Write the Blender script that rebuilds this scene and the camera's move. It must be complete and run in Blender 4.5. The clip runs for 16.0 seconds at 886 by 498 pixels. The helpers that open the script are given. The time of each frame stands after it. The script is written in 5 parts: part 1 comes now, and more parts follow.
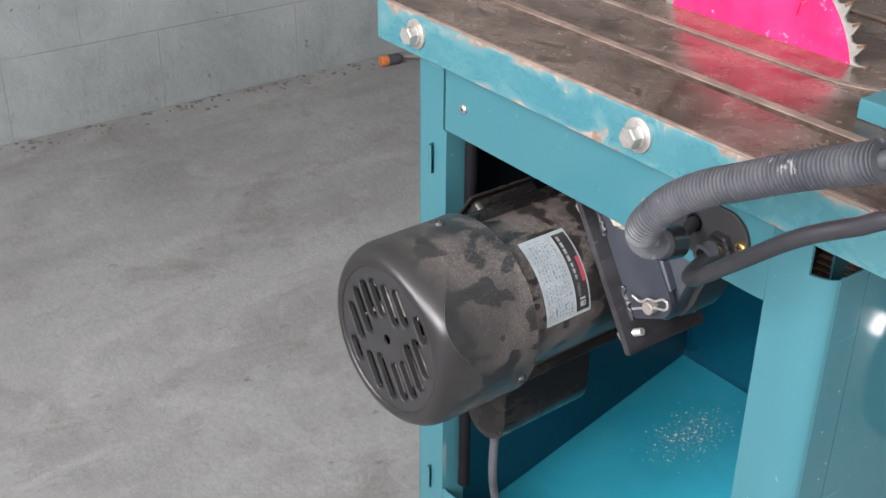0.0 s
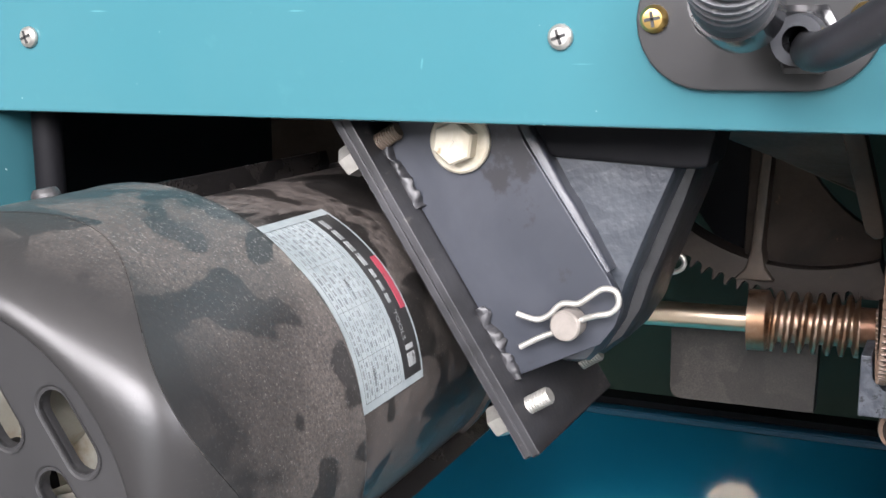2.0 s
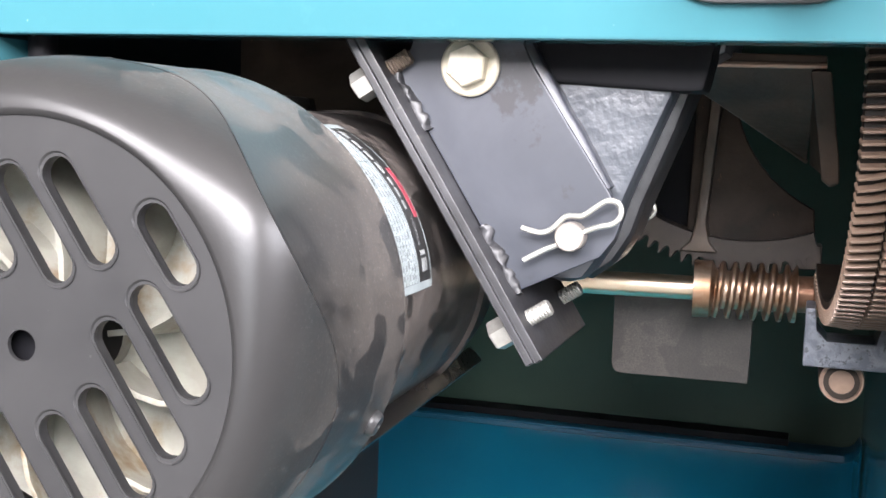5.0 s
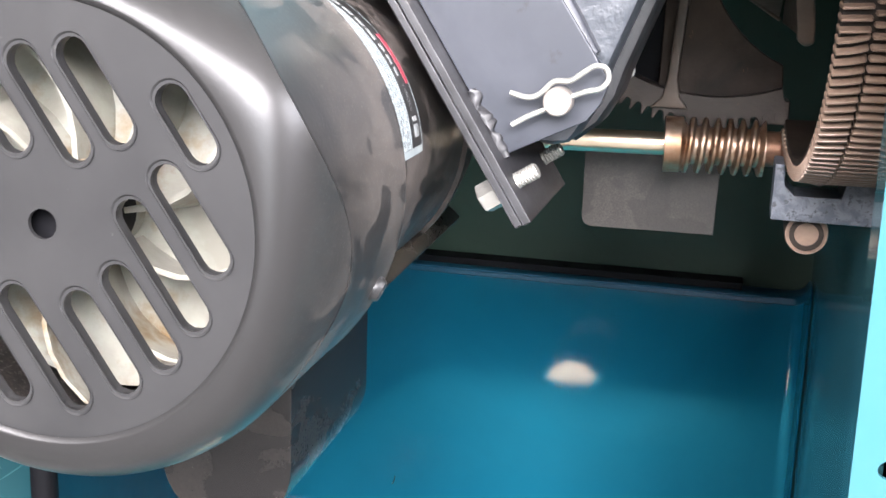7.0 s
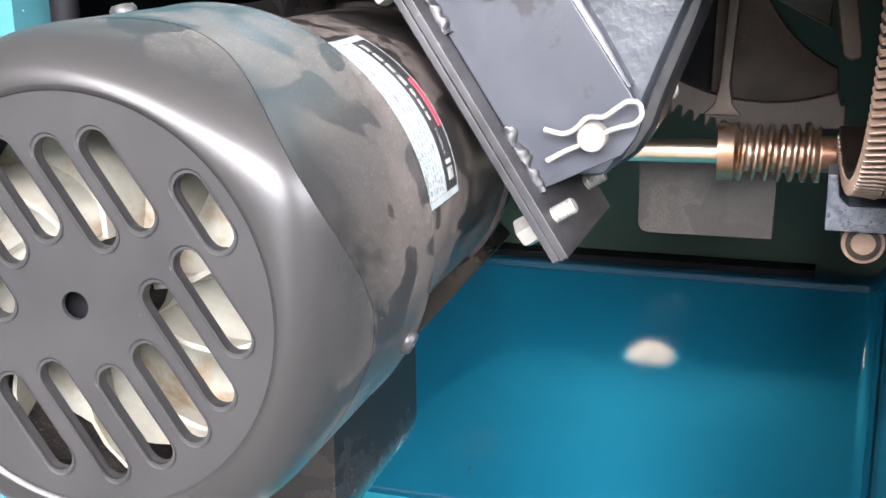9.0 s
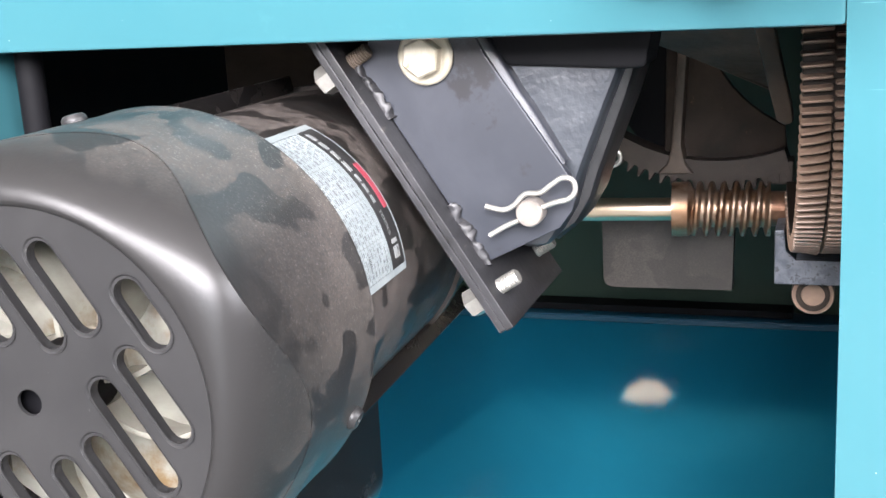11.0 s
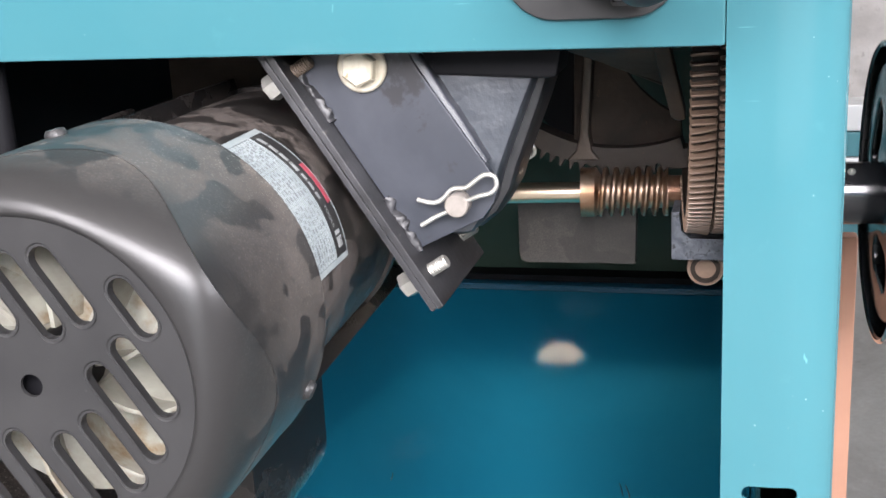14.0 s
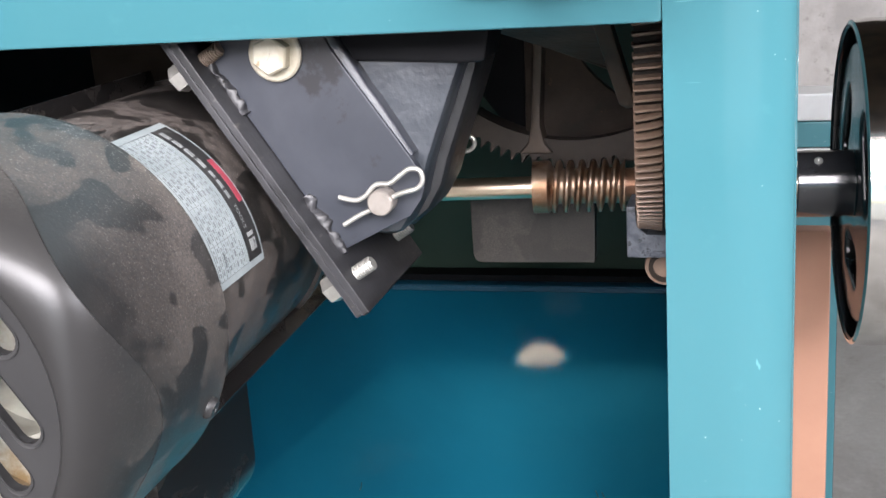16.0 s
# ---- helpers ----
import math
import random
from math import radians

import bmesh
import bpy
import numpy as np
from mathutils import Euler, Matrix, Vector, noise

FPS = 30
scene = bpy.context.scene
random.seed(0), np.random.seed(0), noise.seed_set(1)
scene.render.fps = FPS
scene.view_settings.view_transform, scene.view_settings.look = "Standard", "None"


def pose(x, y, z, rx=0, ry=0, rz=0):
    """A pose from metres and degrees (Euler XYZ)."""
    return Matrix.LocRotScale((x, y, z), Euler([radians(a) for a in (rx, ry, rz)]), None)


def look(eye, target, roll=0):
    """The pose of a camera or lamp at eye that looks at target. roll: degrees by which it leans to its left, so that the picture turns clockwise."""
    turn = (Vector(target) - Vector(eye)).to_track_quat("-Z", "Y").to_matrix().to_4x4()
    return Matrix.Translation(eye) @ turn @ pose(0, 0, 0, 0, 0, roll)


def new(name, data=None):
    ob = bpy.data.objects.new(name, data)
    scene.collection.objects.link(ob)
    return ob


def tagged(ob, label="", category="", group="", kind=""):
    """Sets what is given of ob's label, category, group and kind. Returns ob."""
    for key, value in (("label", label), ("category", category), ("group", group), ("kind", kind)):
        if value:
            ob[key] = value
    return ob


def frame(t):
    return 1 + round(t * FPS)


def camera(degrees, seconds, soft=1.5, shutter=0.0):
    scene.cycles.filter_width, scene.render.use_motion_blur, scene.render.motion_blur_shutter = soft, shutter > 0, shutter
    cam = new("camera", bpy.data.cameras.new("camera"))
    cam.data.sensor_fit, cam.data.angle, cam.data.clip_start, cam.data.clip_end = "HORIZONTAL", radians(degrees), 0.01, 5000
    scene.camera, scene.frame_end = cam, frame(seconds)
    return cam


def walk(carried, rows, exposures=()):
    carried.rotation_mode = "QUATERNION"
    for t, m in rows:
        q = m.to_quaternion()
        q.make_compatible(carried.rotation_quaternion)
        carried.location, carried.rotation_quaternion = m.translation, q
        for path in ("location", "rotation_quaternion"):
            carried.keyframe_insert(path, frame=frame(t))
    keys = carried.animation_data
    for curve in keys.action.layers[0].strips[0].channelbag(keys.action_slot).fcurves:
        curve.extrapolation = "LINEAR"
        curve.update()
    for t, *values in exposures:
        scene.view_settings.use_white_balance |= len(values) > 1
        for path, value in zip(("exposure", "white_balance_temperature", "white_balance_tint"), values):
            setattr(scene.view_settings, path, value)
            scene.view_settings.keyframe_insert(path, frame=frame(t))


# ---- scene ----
cam = camera(41.0, 16.0)
PATH = [
    (0, (0.63, -0.619, 1.174), (-0.768, 0.436, 0.209), 0.7),
    (0.5, (0.434, -0.584, 1.125), (-0.815, 0.682, 0.211), -1.6),
    (1, (0.264, -0.515, 1.0), (-0.745, 1.011, 0.191), 0.4),
    (1.5, (0.218, -0.416, 0.85), (-0.688, 1.26, 0.241), -0.2),
    (2, (0.201, -0.382, 0.77), (-0.618, 1.404, 0.395), -0.6),
    (2.5, (0.191, -0.373, 0.749), (-0.564, 1.456, 0.464), 0.1),
    (3, (0.185, -0.38, 0.704), (-0.542, 1.482, 0.623), 0.0),
    (3.5, (0.162, -0.383, 0.694), (-0.473, 1.512, 0.619), 1.2),
    (4, (0.156, -0.399, 0.691), (-0.444, 1.506, 0.578), 2.1),
    (6.3, (0.145, -0.457, 0.72), (-0.414, 1.431, 0.37), 1.2),
    (6.5, (0.142, -0.456, 0.716), (-0.383, 1.437, 0.34), 1.1),
    (7, (0.138, -0.449, 0.713), (-0.333, 1.437, 0.243), 1.8),
    (7.5, (0.139, -0.448, 0.711), (-0.347, 1.424, 0.202), 1.0),
    (8, (0.147, -0.451, 0.717), (-0.411, 1.398, 0.196), -0.2),
    (8.2, (0.15, -0.448, 0.725), (-0.437, 1.384, 0.18), -0.1),
    (10.3, (0.175, -0.438, 0.755), (-0.49, 1.377, 0.242), -2.6),
    (10.5, (0.18, -0.44, 0.757), (-0.488, 1.378, 0.259), -3.0),
    (11, (0.192, -0.45, 0.767), (-0.453, 1.382, 0.287), -3.3),
    (11.5, (0.195, -0.465, 0.772), (-0.343, 1.408, 0.321), -3.0),
    (12, (0.212, -0.471, 0.785), (-0.228, 1.421, 0.308), -2.3),
    (12.5, (0.228, -0.477, 0.794), (-0.181, 1.41, 0.273), -1.9),
    (13, (0.215, -0.486, 0.789), (-0.187, 1.399, 0.255), -2.3),
    (13.5, (0.205, -0.497, 0.79), (-0.248, 1.373, 0.246), -2.8),
    (14, (0.201, -0.51, 0.796), (-0.3, 1.347, 0.245), -3.1),
    (14.5, (0.192, -0.52, 0.79), (-0.302, 1.344, 0.259), -3.3),
    (15, (0.195, -0.521, 0.788), (-0.288, 1.348, 0.264), -3.3),
    (15.5, (0.203, -0.503, 0.795), (-0.251, 1.364, 0.239), -2.7),
    (16, (0.223, -0.46, 0.782), (-0.281, 1.396, 0.231), -4.0),
]
walk(cam, [(t, look(eye, target, roll)) for t, eye, target, roll in PATH],
     exposures=[(0.0, 1.78), (0.5, 1.82), (1.0, 1.68), (1.5, 1.84), (2.0, 2.26), (2.5, 2.20), (3.0, 2.12), (3.5, 2.26), (4.0, 2.60), (6.5, 2.98), (8.0, 3.14), (10.5, 2.88), (11.5, 2.48), (12.5, 2.10), (14.0, 2.36), (15.0, 2.40), (16.0, 2.26)])

# ---- world and lights ----
world = bpy.data.worlds.new("sky")
scene.world = world
world.use_nodes = True
wn = world.node_tree
wsky = wn.nodes.new("ShaderNodeTexSky")
wsky.sky_type = "NISHITA"
wsky.sun_disc = False
wsky.sun_elevation = radians(76.4)
wsky.sun_rotation = radians(357)
wn.links.new(wsky.outputs["Color"], wn.nodes["Background"].inputs["Color"])
wn.nodes["Background"].inputs["Strength"].default_value = 0.12

sun = new("sun", bpy.data.lights.new("sun", "SUN"))
sun.data.energy, sun.data.angle, sun.data.color = 5.0, radians(0.5), (1.0, 0.95, 0.88)
# assumed beam: a roof gap and a throat port are added to pass it
SUNNY, BEAM = Vector((-0.045, 0.100, 0.205)), Vector((-0.007, 0.155, 0.640))
sun.matrix_world = look(SUNNY + BEAM * 8, SUNNY)


def opening_lamp(name, m, sx, sy, watts, colour):
    lamp = new(name, bpy.data.lights.new(name, "AREA"))
    lamp.data.shape, lamp.data.size, lamp.data.size_y = "RECTANGLE", sx, sy
    lamp.data.energy, lamp.data.color = watts, colour
    lamp.matrix_world = m
    return lamp


DAY = (1.0, 0.945, 0.975)
# area lamps stand for daylight from assumed windows out of view
opening_lamp("wide_window_daylight", look((1.0, -2.47, 2.05), (0.8, 0, 0.9)), 1.75, 1.35, 68, DAY)
opening_lamp("window_daylight", look((-0.65, -2.47, 2.05), (-0.5, 0, 0.9)), 0.68, 1.35, 28, DAY)
opening_lamp("side_window_daylight", look((3.45, -0.6, 1.9), (0, 0.0, 0.7)), 2.6, 1.3, 36, DAY)


# ---- materials ----
def node_mat(name):
    m = bpy.data.materials.new(name)
    m.use_nodes = True
    nt = m.node_tree
    return m, nt, nt.nodes["Principled BSDF"]


def noise_at(nt, scale, detail=4.0, rough=0.55, stretch=None, distort=0.0, world=False):
    tc = nt.nodes.new("ShaderNodeTexCoord")
    n = nt.nodes.new("ShaderNodeTexNoise")
    n.inputs["Scale"].default_value, n.inputs["Detail"].default_value = scale, detail
    n.inputs["Roughness"].default_value, n.inputs["Distortion"].default_value = rough, distort
    src = nt.nodes.new("ShaderNodeNewGeometry").outputs["Position"] if world else tc.outputs["Object"]
    if stretch:
        mp = nt.nodes.new("ShaderNodeMapping")
        mp.inputs["Scale"].default_value = stretch
        nt.links.new(src, mp.inputs["Vector"])
        src = mp.outputs["Vector"]
    nt.links.new(src, n.inputs["Vector"])
    return n.outputs["Fac"]


def ramp(nt, fac, lo, hi, c0=(0, 0, 0, 1), c1=(1, 1, 1, 1)):
    r = nt.nodes.new("ShaderNodeValToRGB")
    r.color_ramp.elements[0].position, r.color_ramp.elements[1].position = lo, hi
    r.color_ramp.elements[0].color, r.color_ramp.elements[1].color = c0, c1
    nt.links.new(fac, r.inputs["Fac"])
    return r.outputs["Color"]


def mix(nt, fac, a, b):
    m = nt.nodes.new("ShaderNodeMix")
    m.data_type = "RGBA"
    if isinstance(fac, (int, float)):
        m.inputs["Factor"].default_value = fac
    else:
        nt.links.new(fac, m.inputs["Factor"])
    for sock, v in ((m.inputs[6], a), (m.inputs[7], b)):
        if isinstance(v, tuple):
            sock.default_value = (*v[:3], 1)
        else:
            nt.links.new(v, sock)
    return m.outputs[2]


def bump(nt, bsdf, fac, strength, dist):
    b = nt.nodes.new("ShaderNodeBump")
    b.inputs["Strength"].default_value, b.inputs["Distance"].default_value = strength, dist
    nt.links.new(fac, b.inputs["Height"])
    nt.links.new(b.outputs["Normal"], bsdf.inputs["Normal"])


def set_rough(nt, bsdf, fac, lo, hi):
    mr = nt.nodes.new("ShaderNodeMapRange")
    mr.inputs["To Min"].default_value, mr.inputs["To Max"].default_value = lo, hi
    nt.links.new(fac, mr.inputs["Value"])
    nt.links.new(mr.outputs["Result"], bsdf.inputs["Roughness"])


def layered(name, base, other, s1, lo, hi, stain=None, s2=60.0, slo=0.6, shi=0.7, rough=(0.3, 0.5), metal=0.0,
            bump_s=0.1, bump_d=0.001, bump_scale=200.0, coat=0.0, stretch=None, spec=0.5):
    """Base and other colour by a broad noise, a stain colour by a finer one, grain in gloss and relief."""
    m, nt, b = node_mat(name)
    broad = noise_at(nt, s1, 5.0, 0.6, stretch, 0.4)
    col = mix(nt, ramp(nt, broad, lo, hi), base, other)
    fine = noise_at(nt, s2, 6.0, 0.65, stretch)
    if stain:
        col = mix(nt, ramp(nt, fine, slo, shi), col, stain)
    nt.links.new(col, b.inputs["Base Color"])
    set_rough(nt, b, fine, *rough)
    b.inputs["Metallic"].default_value = metal
    b.inputs["Specular IOR Level"].default_value = spec
    if coat:
        b.inputs["Coat Weight"].default_value, b.inputs["Coat Roughness"].default_value = coat, 0.06
        b.inputs["Coat IOR"].default_value = 2.1
    bump(nt, b, noise_at(nt, bump_scale, 3.0), bump_s, bump_d)
    return m


def times(nt, a, b):
    n = nt.nodes.new("ShaderNodeMath")
    n.operation = "MULTIPLY"
    for sock, v in zip(n.inputs, (a, b)):
        if isinstance(v, (int, float)):
            sock.default_value = v
        else:
            nt.links.new(v, sock)
    return n.outputs[0]


def g(v):
    return (v, v, v, 1)


TEAL = (0.033, 0.114, 0.134)


def teal_paint():
    """Glossy enamel: faint clouds, hairline scratches, pale dust specks, slight orange peel."""
    m, nt, b = node_mat("teal_paint")
    col = mix(nt, ramp(nt, noise_at(nt, 9, 5, 0.6, None, 0.4), 0.35, 0.65), TEAL, (0.036, 0.117, 0.136))
    fine = noise_at(nt, 45, 6, 0.65)
    col = mix(nt, ramp(nt, fine, 0.62, 0.82), col, (0.043, 0.137, 0.155))
    for stretch, lo in (((2.0, 1.0, 30.0), 0.725), ((20.0, 1.0, 7.0), 0.740)):
        scratch = ramp(nt, noise_at(nt, 9, 2, 0.5, stretch, 0.15), lo, lo + 0.02)
        col = mix(nt, times(nt, scratch, 0.6), col, (0.10, 0.25, 0.27))
    col = mix(nt, ramp(nt, noise_at(nt, 330, 2, 0.5), 0.755, 0.775), col, (0.36, 0.44, 0.44))
    nt.links.new(col, b.inputs["Base Color"])
    set_rough(nt, b, fine, 0.06, 0.15)
    b.inputs["Specular IOR Level"].default_value = 0.32
    bump(nt, b, noise_at(nt, 260, 3), 0.035, 0.0003)
    return m


M_TEAL = teal_paint()
# one teal enamel: back and sides darkened for shade, floor lightened for light
M_TRAY = layered("shaded_gloss_teal", (0.003, 0.060, 0.102), (0.004, 0.070, 0.114), 6, 0.35, 0.65, None,
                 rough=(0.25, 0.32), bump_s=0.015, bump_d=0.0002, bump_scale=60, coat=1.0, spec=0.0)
M_TRAYSIDE = layered("shaded_satin_teal", (0.004, 0.046, 0.080), (0.006, 0.055, 0.090), 6, 0.35, 0.65, None, rough=(0.40, 0.50), bump_s=0.02, bump_d=0.0002, spec=0.2)
M_TRAYFLOOR = layered("lit_dusty_teal", (0.022, 0.255, 0.340), (0.034, 0.282, 0.365), 9, 0.35, 0.65, (0.08, 0.30, 0.37), 120, 0.66, 0.78,
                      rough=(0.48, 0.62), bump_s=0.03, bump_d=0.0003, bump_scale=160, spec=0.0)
# dull green with the dark of the unlit bay put into it
M_INNER = layered("unlit_dull_green", (0.022, 0.046, 0.032), (0.030, 0.058, 0.040), 8, 0.3, 0.7, (0.020, 0.034, 0.026), 30, 0.6, 0.8, (0.42, 0.58), spec=0.3)
# near-black that stands in for shade on parts and in gaps
M_SHADE = layered("shade_black", (0.004, 0.004, 0.005), (0.006, 0.006, 0.007), 12, 0.4, 0.6, None, rough=(0.5, 0.7), spec=0.1)


def worn_rim():
    """Teal rim rubbed to rust along both arrises, with small chips between."""
    m, nt, b = node_mat("worn_teal_edge")
    tc = nt.nodes.new("ShaderNodeTexCoord")
    xyz = nt.nodes.new("ShaderNodeSeparateXYZ")
    nt.links.new(tc.outputs["Object"], xyz.inputs["Vector"])
    edges = []
    for z0, z1, top in ((0.836, 0.852, 0.16), (0.820, 0.811, 0.12)):
        mr = nt.nodes.new("ShaderNodeMapRange")
        mr.inputs["From Min"].default_value, mr.inputs["From Max"].default_value = z0, z1
        mr.inputs["To Max"].default_value = top
        nt.links.new(xyz.outputs["Z"], mr.inputs["Value"])
        edges.append(mr.outputs["Result"])
    total = noise_at(nt, 26, 7, 0.72, (0.7, 1, 1.2), 0.5)
    for e in edges:
        add = nt.nodes.new("ShaderNodeMath")
        nt.links.new(total, add.inputs[0])
        nt.links.new(e, add.inputs[1])
        total = add.outputs[0]
    fine = noise_at(nt, 120, 5, 0.7)
    col = mix(nt, ramp(nt, noise_at(nt, 16, 4, 0.6), 0.35, 0.65), (0.032, 0.120, 0.142), (0.044, 0.134, 0.150))
    col = mix(nt, ramp(nt, total, 0.56, 0.70), col, (0.085, 0.172, 0.176))
    rust = mix(nt, ramp(nt, fine, 0.40, 0.60), (0.13, 0.085, 0.06), (0.24, 0.19, 0.155))
    col = mix(nt, ramp(nt, total, 0.625, 0.68), col, rust)
    nt.links.new(col, b.inputs["Base Color"])
    set_rough(nt, b, ramp(nt, total, 0.50, 0.66), 0.24, 0.6)
    bump(nt, b, fine, 0.12, 0.0005)
    return m


M_WORN = worn_rim()
M_TOPEDGE = layered("bare_rusty_edge", (0.105, 0.078, 0.062), (0.165, 0.125, 0.10), 30, 0.4, 0.6, (0.07, 0.045, 0.035), 60, 0.6, 0.7, (0.5, 0.7))


def table_top():
    """Waxed brown iron: broad clouds, dark blots, rust freckles, pale grit, patchy gloss."""
    m, nt, b = node_mat("varnished_rusty_iron")
    cloud = noise_at(nt, 7, 6, 0.65, None, 1.2)
    col = mix(nt, ramp(nt, cloud, 0.34, 0.66), (0.034, 0.022, 0.016), (0.135, 0.105, 0.087))
    blot = noise_at(nt, 26, 5, 0.7, (1, 1.5, 1), 0.8)
    col = mix(nt, ramp(nt, blot, 0.54, 0.68), col, (0.030, 0.019, 0.015))
    col = mix(nt, ramp(nt, noise_at(nt, 60, 5, 0.7), 0.60, 0.72), col, (0.17, 0.12, 0.09))
    col = mix(nt, ramp(nt, noise_at(nt, 420, 2, 0.5), 0.71, 0.75), col, (0.42, 0.38, 0.33))
    nt.links.new(col, b.inputs["Base Color"])
    set_rough(nt, b, ramp(nt, blot, 0.30, 0.70), 0.34, 0.14)
    b.inputs["Metallic"].default_value = 0.15
    bump(nt, b, noise_at(nt, 38, 5, 0.7, None, 0.5), 0.22, 0.0012)
    return m


M_TOP = table_top()


def dusty_black(name, base, dust, lo, smear, rough, bare=0.15, grit=0.40, spec=0.5, fleck=0.70, fade=None):
    """Black enamel under a film of dust, wiped by fingers in long dabs, grainy, with pale specks."""
    m, nt, b = node_mat(name)
    film = ramp(nt, noise_at(nt, 7, 3, 0.5, None, 0.3), 0.36, 0.60, g(lo), g(1.0))
    wipe = ramp(nt, noise_at(nt, 34, 2.5, 0.45, (1, 0.6, 1), 0.7), smear, smear + 0.038, g(1.0), g(bare))
    dabs = ramp(nt, noise_at(nt, 58, 1.5, 0.4, (1, 0.7, 1), 0.3), smear + 0.055, smear + 0.080, g(1.0), g(bare * 1.5))
    wipe = times(nt, wipe, dabs)
    streak = ramp(nt, noise_at(nt, 55, 4, 0.6, (0.5, 1.6, 0.5), 0.3), 0.40, 0.64, g(0.72), g(1.0))
    grain = ramp(nt, noise_at(nt, 900, 3, 0.75), 0.38, 0.66, g(grit), g(1.2))
    mottle = ramp(nt, noise_at(nt, 240, 5, 0.8), 0.42, 0.58, g(grit * 0.8), g(1.0))
    region = ramp(nt, noise_at(nt, 5.5, 2), 0.46, 0.58)
    dusty = times(nt, times(nt, film, wipe), times(nt, streak, grain))
    dusty = times(nt, dusty, mix(nt, region, (1, 1, 1), mottle))
    if fade:
        tc = nt.nodes.new("ShaderNodeTexCoord")
        xyz = nt.nodes.new("ShaderNodeSeparateXYZ")
        nt.links.new(tc.outputs["Object"], xyz.inputs["Vector"])
        wander = nt.nodes.new("ShaderNodeMath")
        wander.operation = "MULTIPLY_ADD"
        nt.links.new(noise_at(nt, 22, 4, 0.6), wander.inputs[0])
        wander.inputs[1].default_value = 0.030
        nt.links.new(xyz.outputs["Y"], wander.inputs[2])
        rest = nt.nodes.new("ShaderNodeMapRange")
        rest.inputs["From Min"].default_value, rest.inputs["From Max"].default_value = fade
        nt.links.new(wander.outputs[0], rest.inputs["Value"])
        dusty = times(nt, dusty, rest.outputs["Result"])
    col = mix(nt, dusty, base, dust)
    flecks = 0.75 if fade is None else times(nt, rest.outputs["Result"], 0.75)
    speck = ramp(nt, noise_at(nt, 950, 3, 0.7), fleck - 0.02, fleck + 0.03)
    col = mix(nt, times(nt, times(nt, speck, mix(nt, region, g(0.25), g(1.0))), flecks), col, (0.25, 0.235, 0.215))
    nt.links.new(col, b.inputs["Base Color"])
    set_rough(nt, b, dusty, *rough)
    b.inputs["Specular IOR Level"].default_value = spec
    bump(nt, b, noise_at(nt, 500, 3), 0.12, 0.0004)
    return m


M_MOTOR = dusty_black("dusty_black_enamel", (0.0100, 0.0094, 0.0089), (0.118, 0.100, 0.090), 0.22, 0.530, (0.30, 0.64), 0.10, 0.50, 0.42, 0.66)
M_COVER = dusty_black("black_pressed_steel", (0.0138, 0.0134, 0.0134), (0.120, 0.104, 0.092), 0.18, 0.505, (0.36, 0.68), 0.08, 0.28, 0.44, 0.615, (0.024, 0.052))
M_HOUSING = dusty_black("black_housing_enamel", (0.007, 0.0065, 0.0065), (0.022, 0.019, 0.017), 0.05, 0.52, (0.24, 0.42), 0.15, spec=0.35)
M_SOOT = dusty_black("sooty_black_plate", (0.012, 0.011, 0.010), (0.060, 0.052, 0.044), 0.20, 0.50, (0.40, 0.6), 0.55)
M_FACE = layered("satin_black_steel", (0.0150, 0.0150, 0.0155), (0.022, 0.0218, 0.0222), 20, 0.35, 0.65, (0.085, 0.082, 0.078), 260, 0.69, 0.75, (0.36, 0.50), bump_s=0.06, bump_d=0.0003, spec=0.4)
M_BRACKET = layered("charcoal_painted_plate", (0.021, 0.024, 0.031), (0.029, 0.032, 0.040), 25, 0.4, 0.6, (0.010, 0.010, 0.012), 34, 0.575, 0.625, (0.33, 0.48), bump_s=0.10, bump_d=0.0004)
M_PLATE = layered("scuffed_black_plate", (0.010, 0.010, 0.011), (0.026, 0.026, 0.029), 45, 0.35, 0.65, (0.075, 0.070, 0.065), 150, 0.62, 0.72, (0.36, 0.55), bump_s=0.3, bump_d=0.0006, bump_scale=240, stretch=(1.0, 0.25, 1.0))
M_CAST = layered("hammered_black_casting", (0.022, 0.026, 0.033), (0.042, 0.048, 0.056), 30, 0.36, 0.64, None, rough=(0.32, 0.44), bump_s=0.45, bump_d=0.0018, bump_scale=140, spec=0.7)
M_IRON = layered("oily_dark_iron", (0.020, 0.0162, 0.0135), (0.060, 0.047, 0.038), 24, 0.32, 0.68, (0.14, 0.080, 0.052), 90, 0.66, 0.76, (0.40, 0.60), spec=0.30, bump_s=0.3, bump_d=0.001, bump_scale=180)
M_DARKIRON = layered("dark_brown_iron", (0.014, 0.0096, 0.0070), (0.064, 0.043, 0.030), 20, 0.32, 0.70, (0.20, 0.105, 0.064), 120, 0.68, 0.74, (0.46, 0.66), bump_s=0.45, bump_d=0.0012, bump_scale=120, spec=0.22)
M_GEAR = layered("greasy_brown_gear", (0.095, 0.064, 0.046), (0.235, 0.162, 0.118), 25, 0.4, 0.62, (0.27, 0.12, 0.06), 60, 0.59, 0.72, (0.30, 0.55), metal=0.25, bump_s=0.25, bump_d=0.0008, bump_scale=300)
# darker copy of the hammered casting for the arm's shaded flank
M_ARMSIDE = layered("shaded_black_casting", (0.009, 0.0095, 0.011), (0.018, 0.0185, 0.020), 40, 0.4, 0.6, (0.04, 0.037, 0.034), 70, 0.66, 0.74, (0.30, 0.45), bump_s=0.38, bump_d=0.0011, bump_scale=180, spec=0.5)
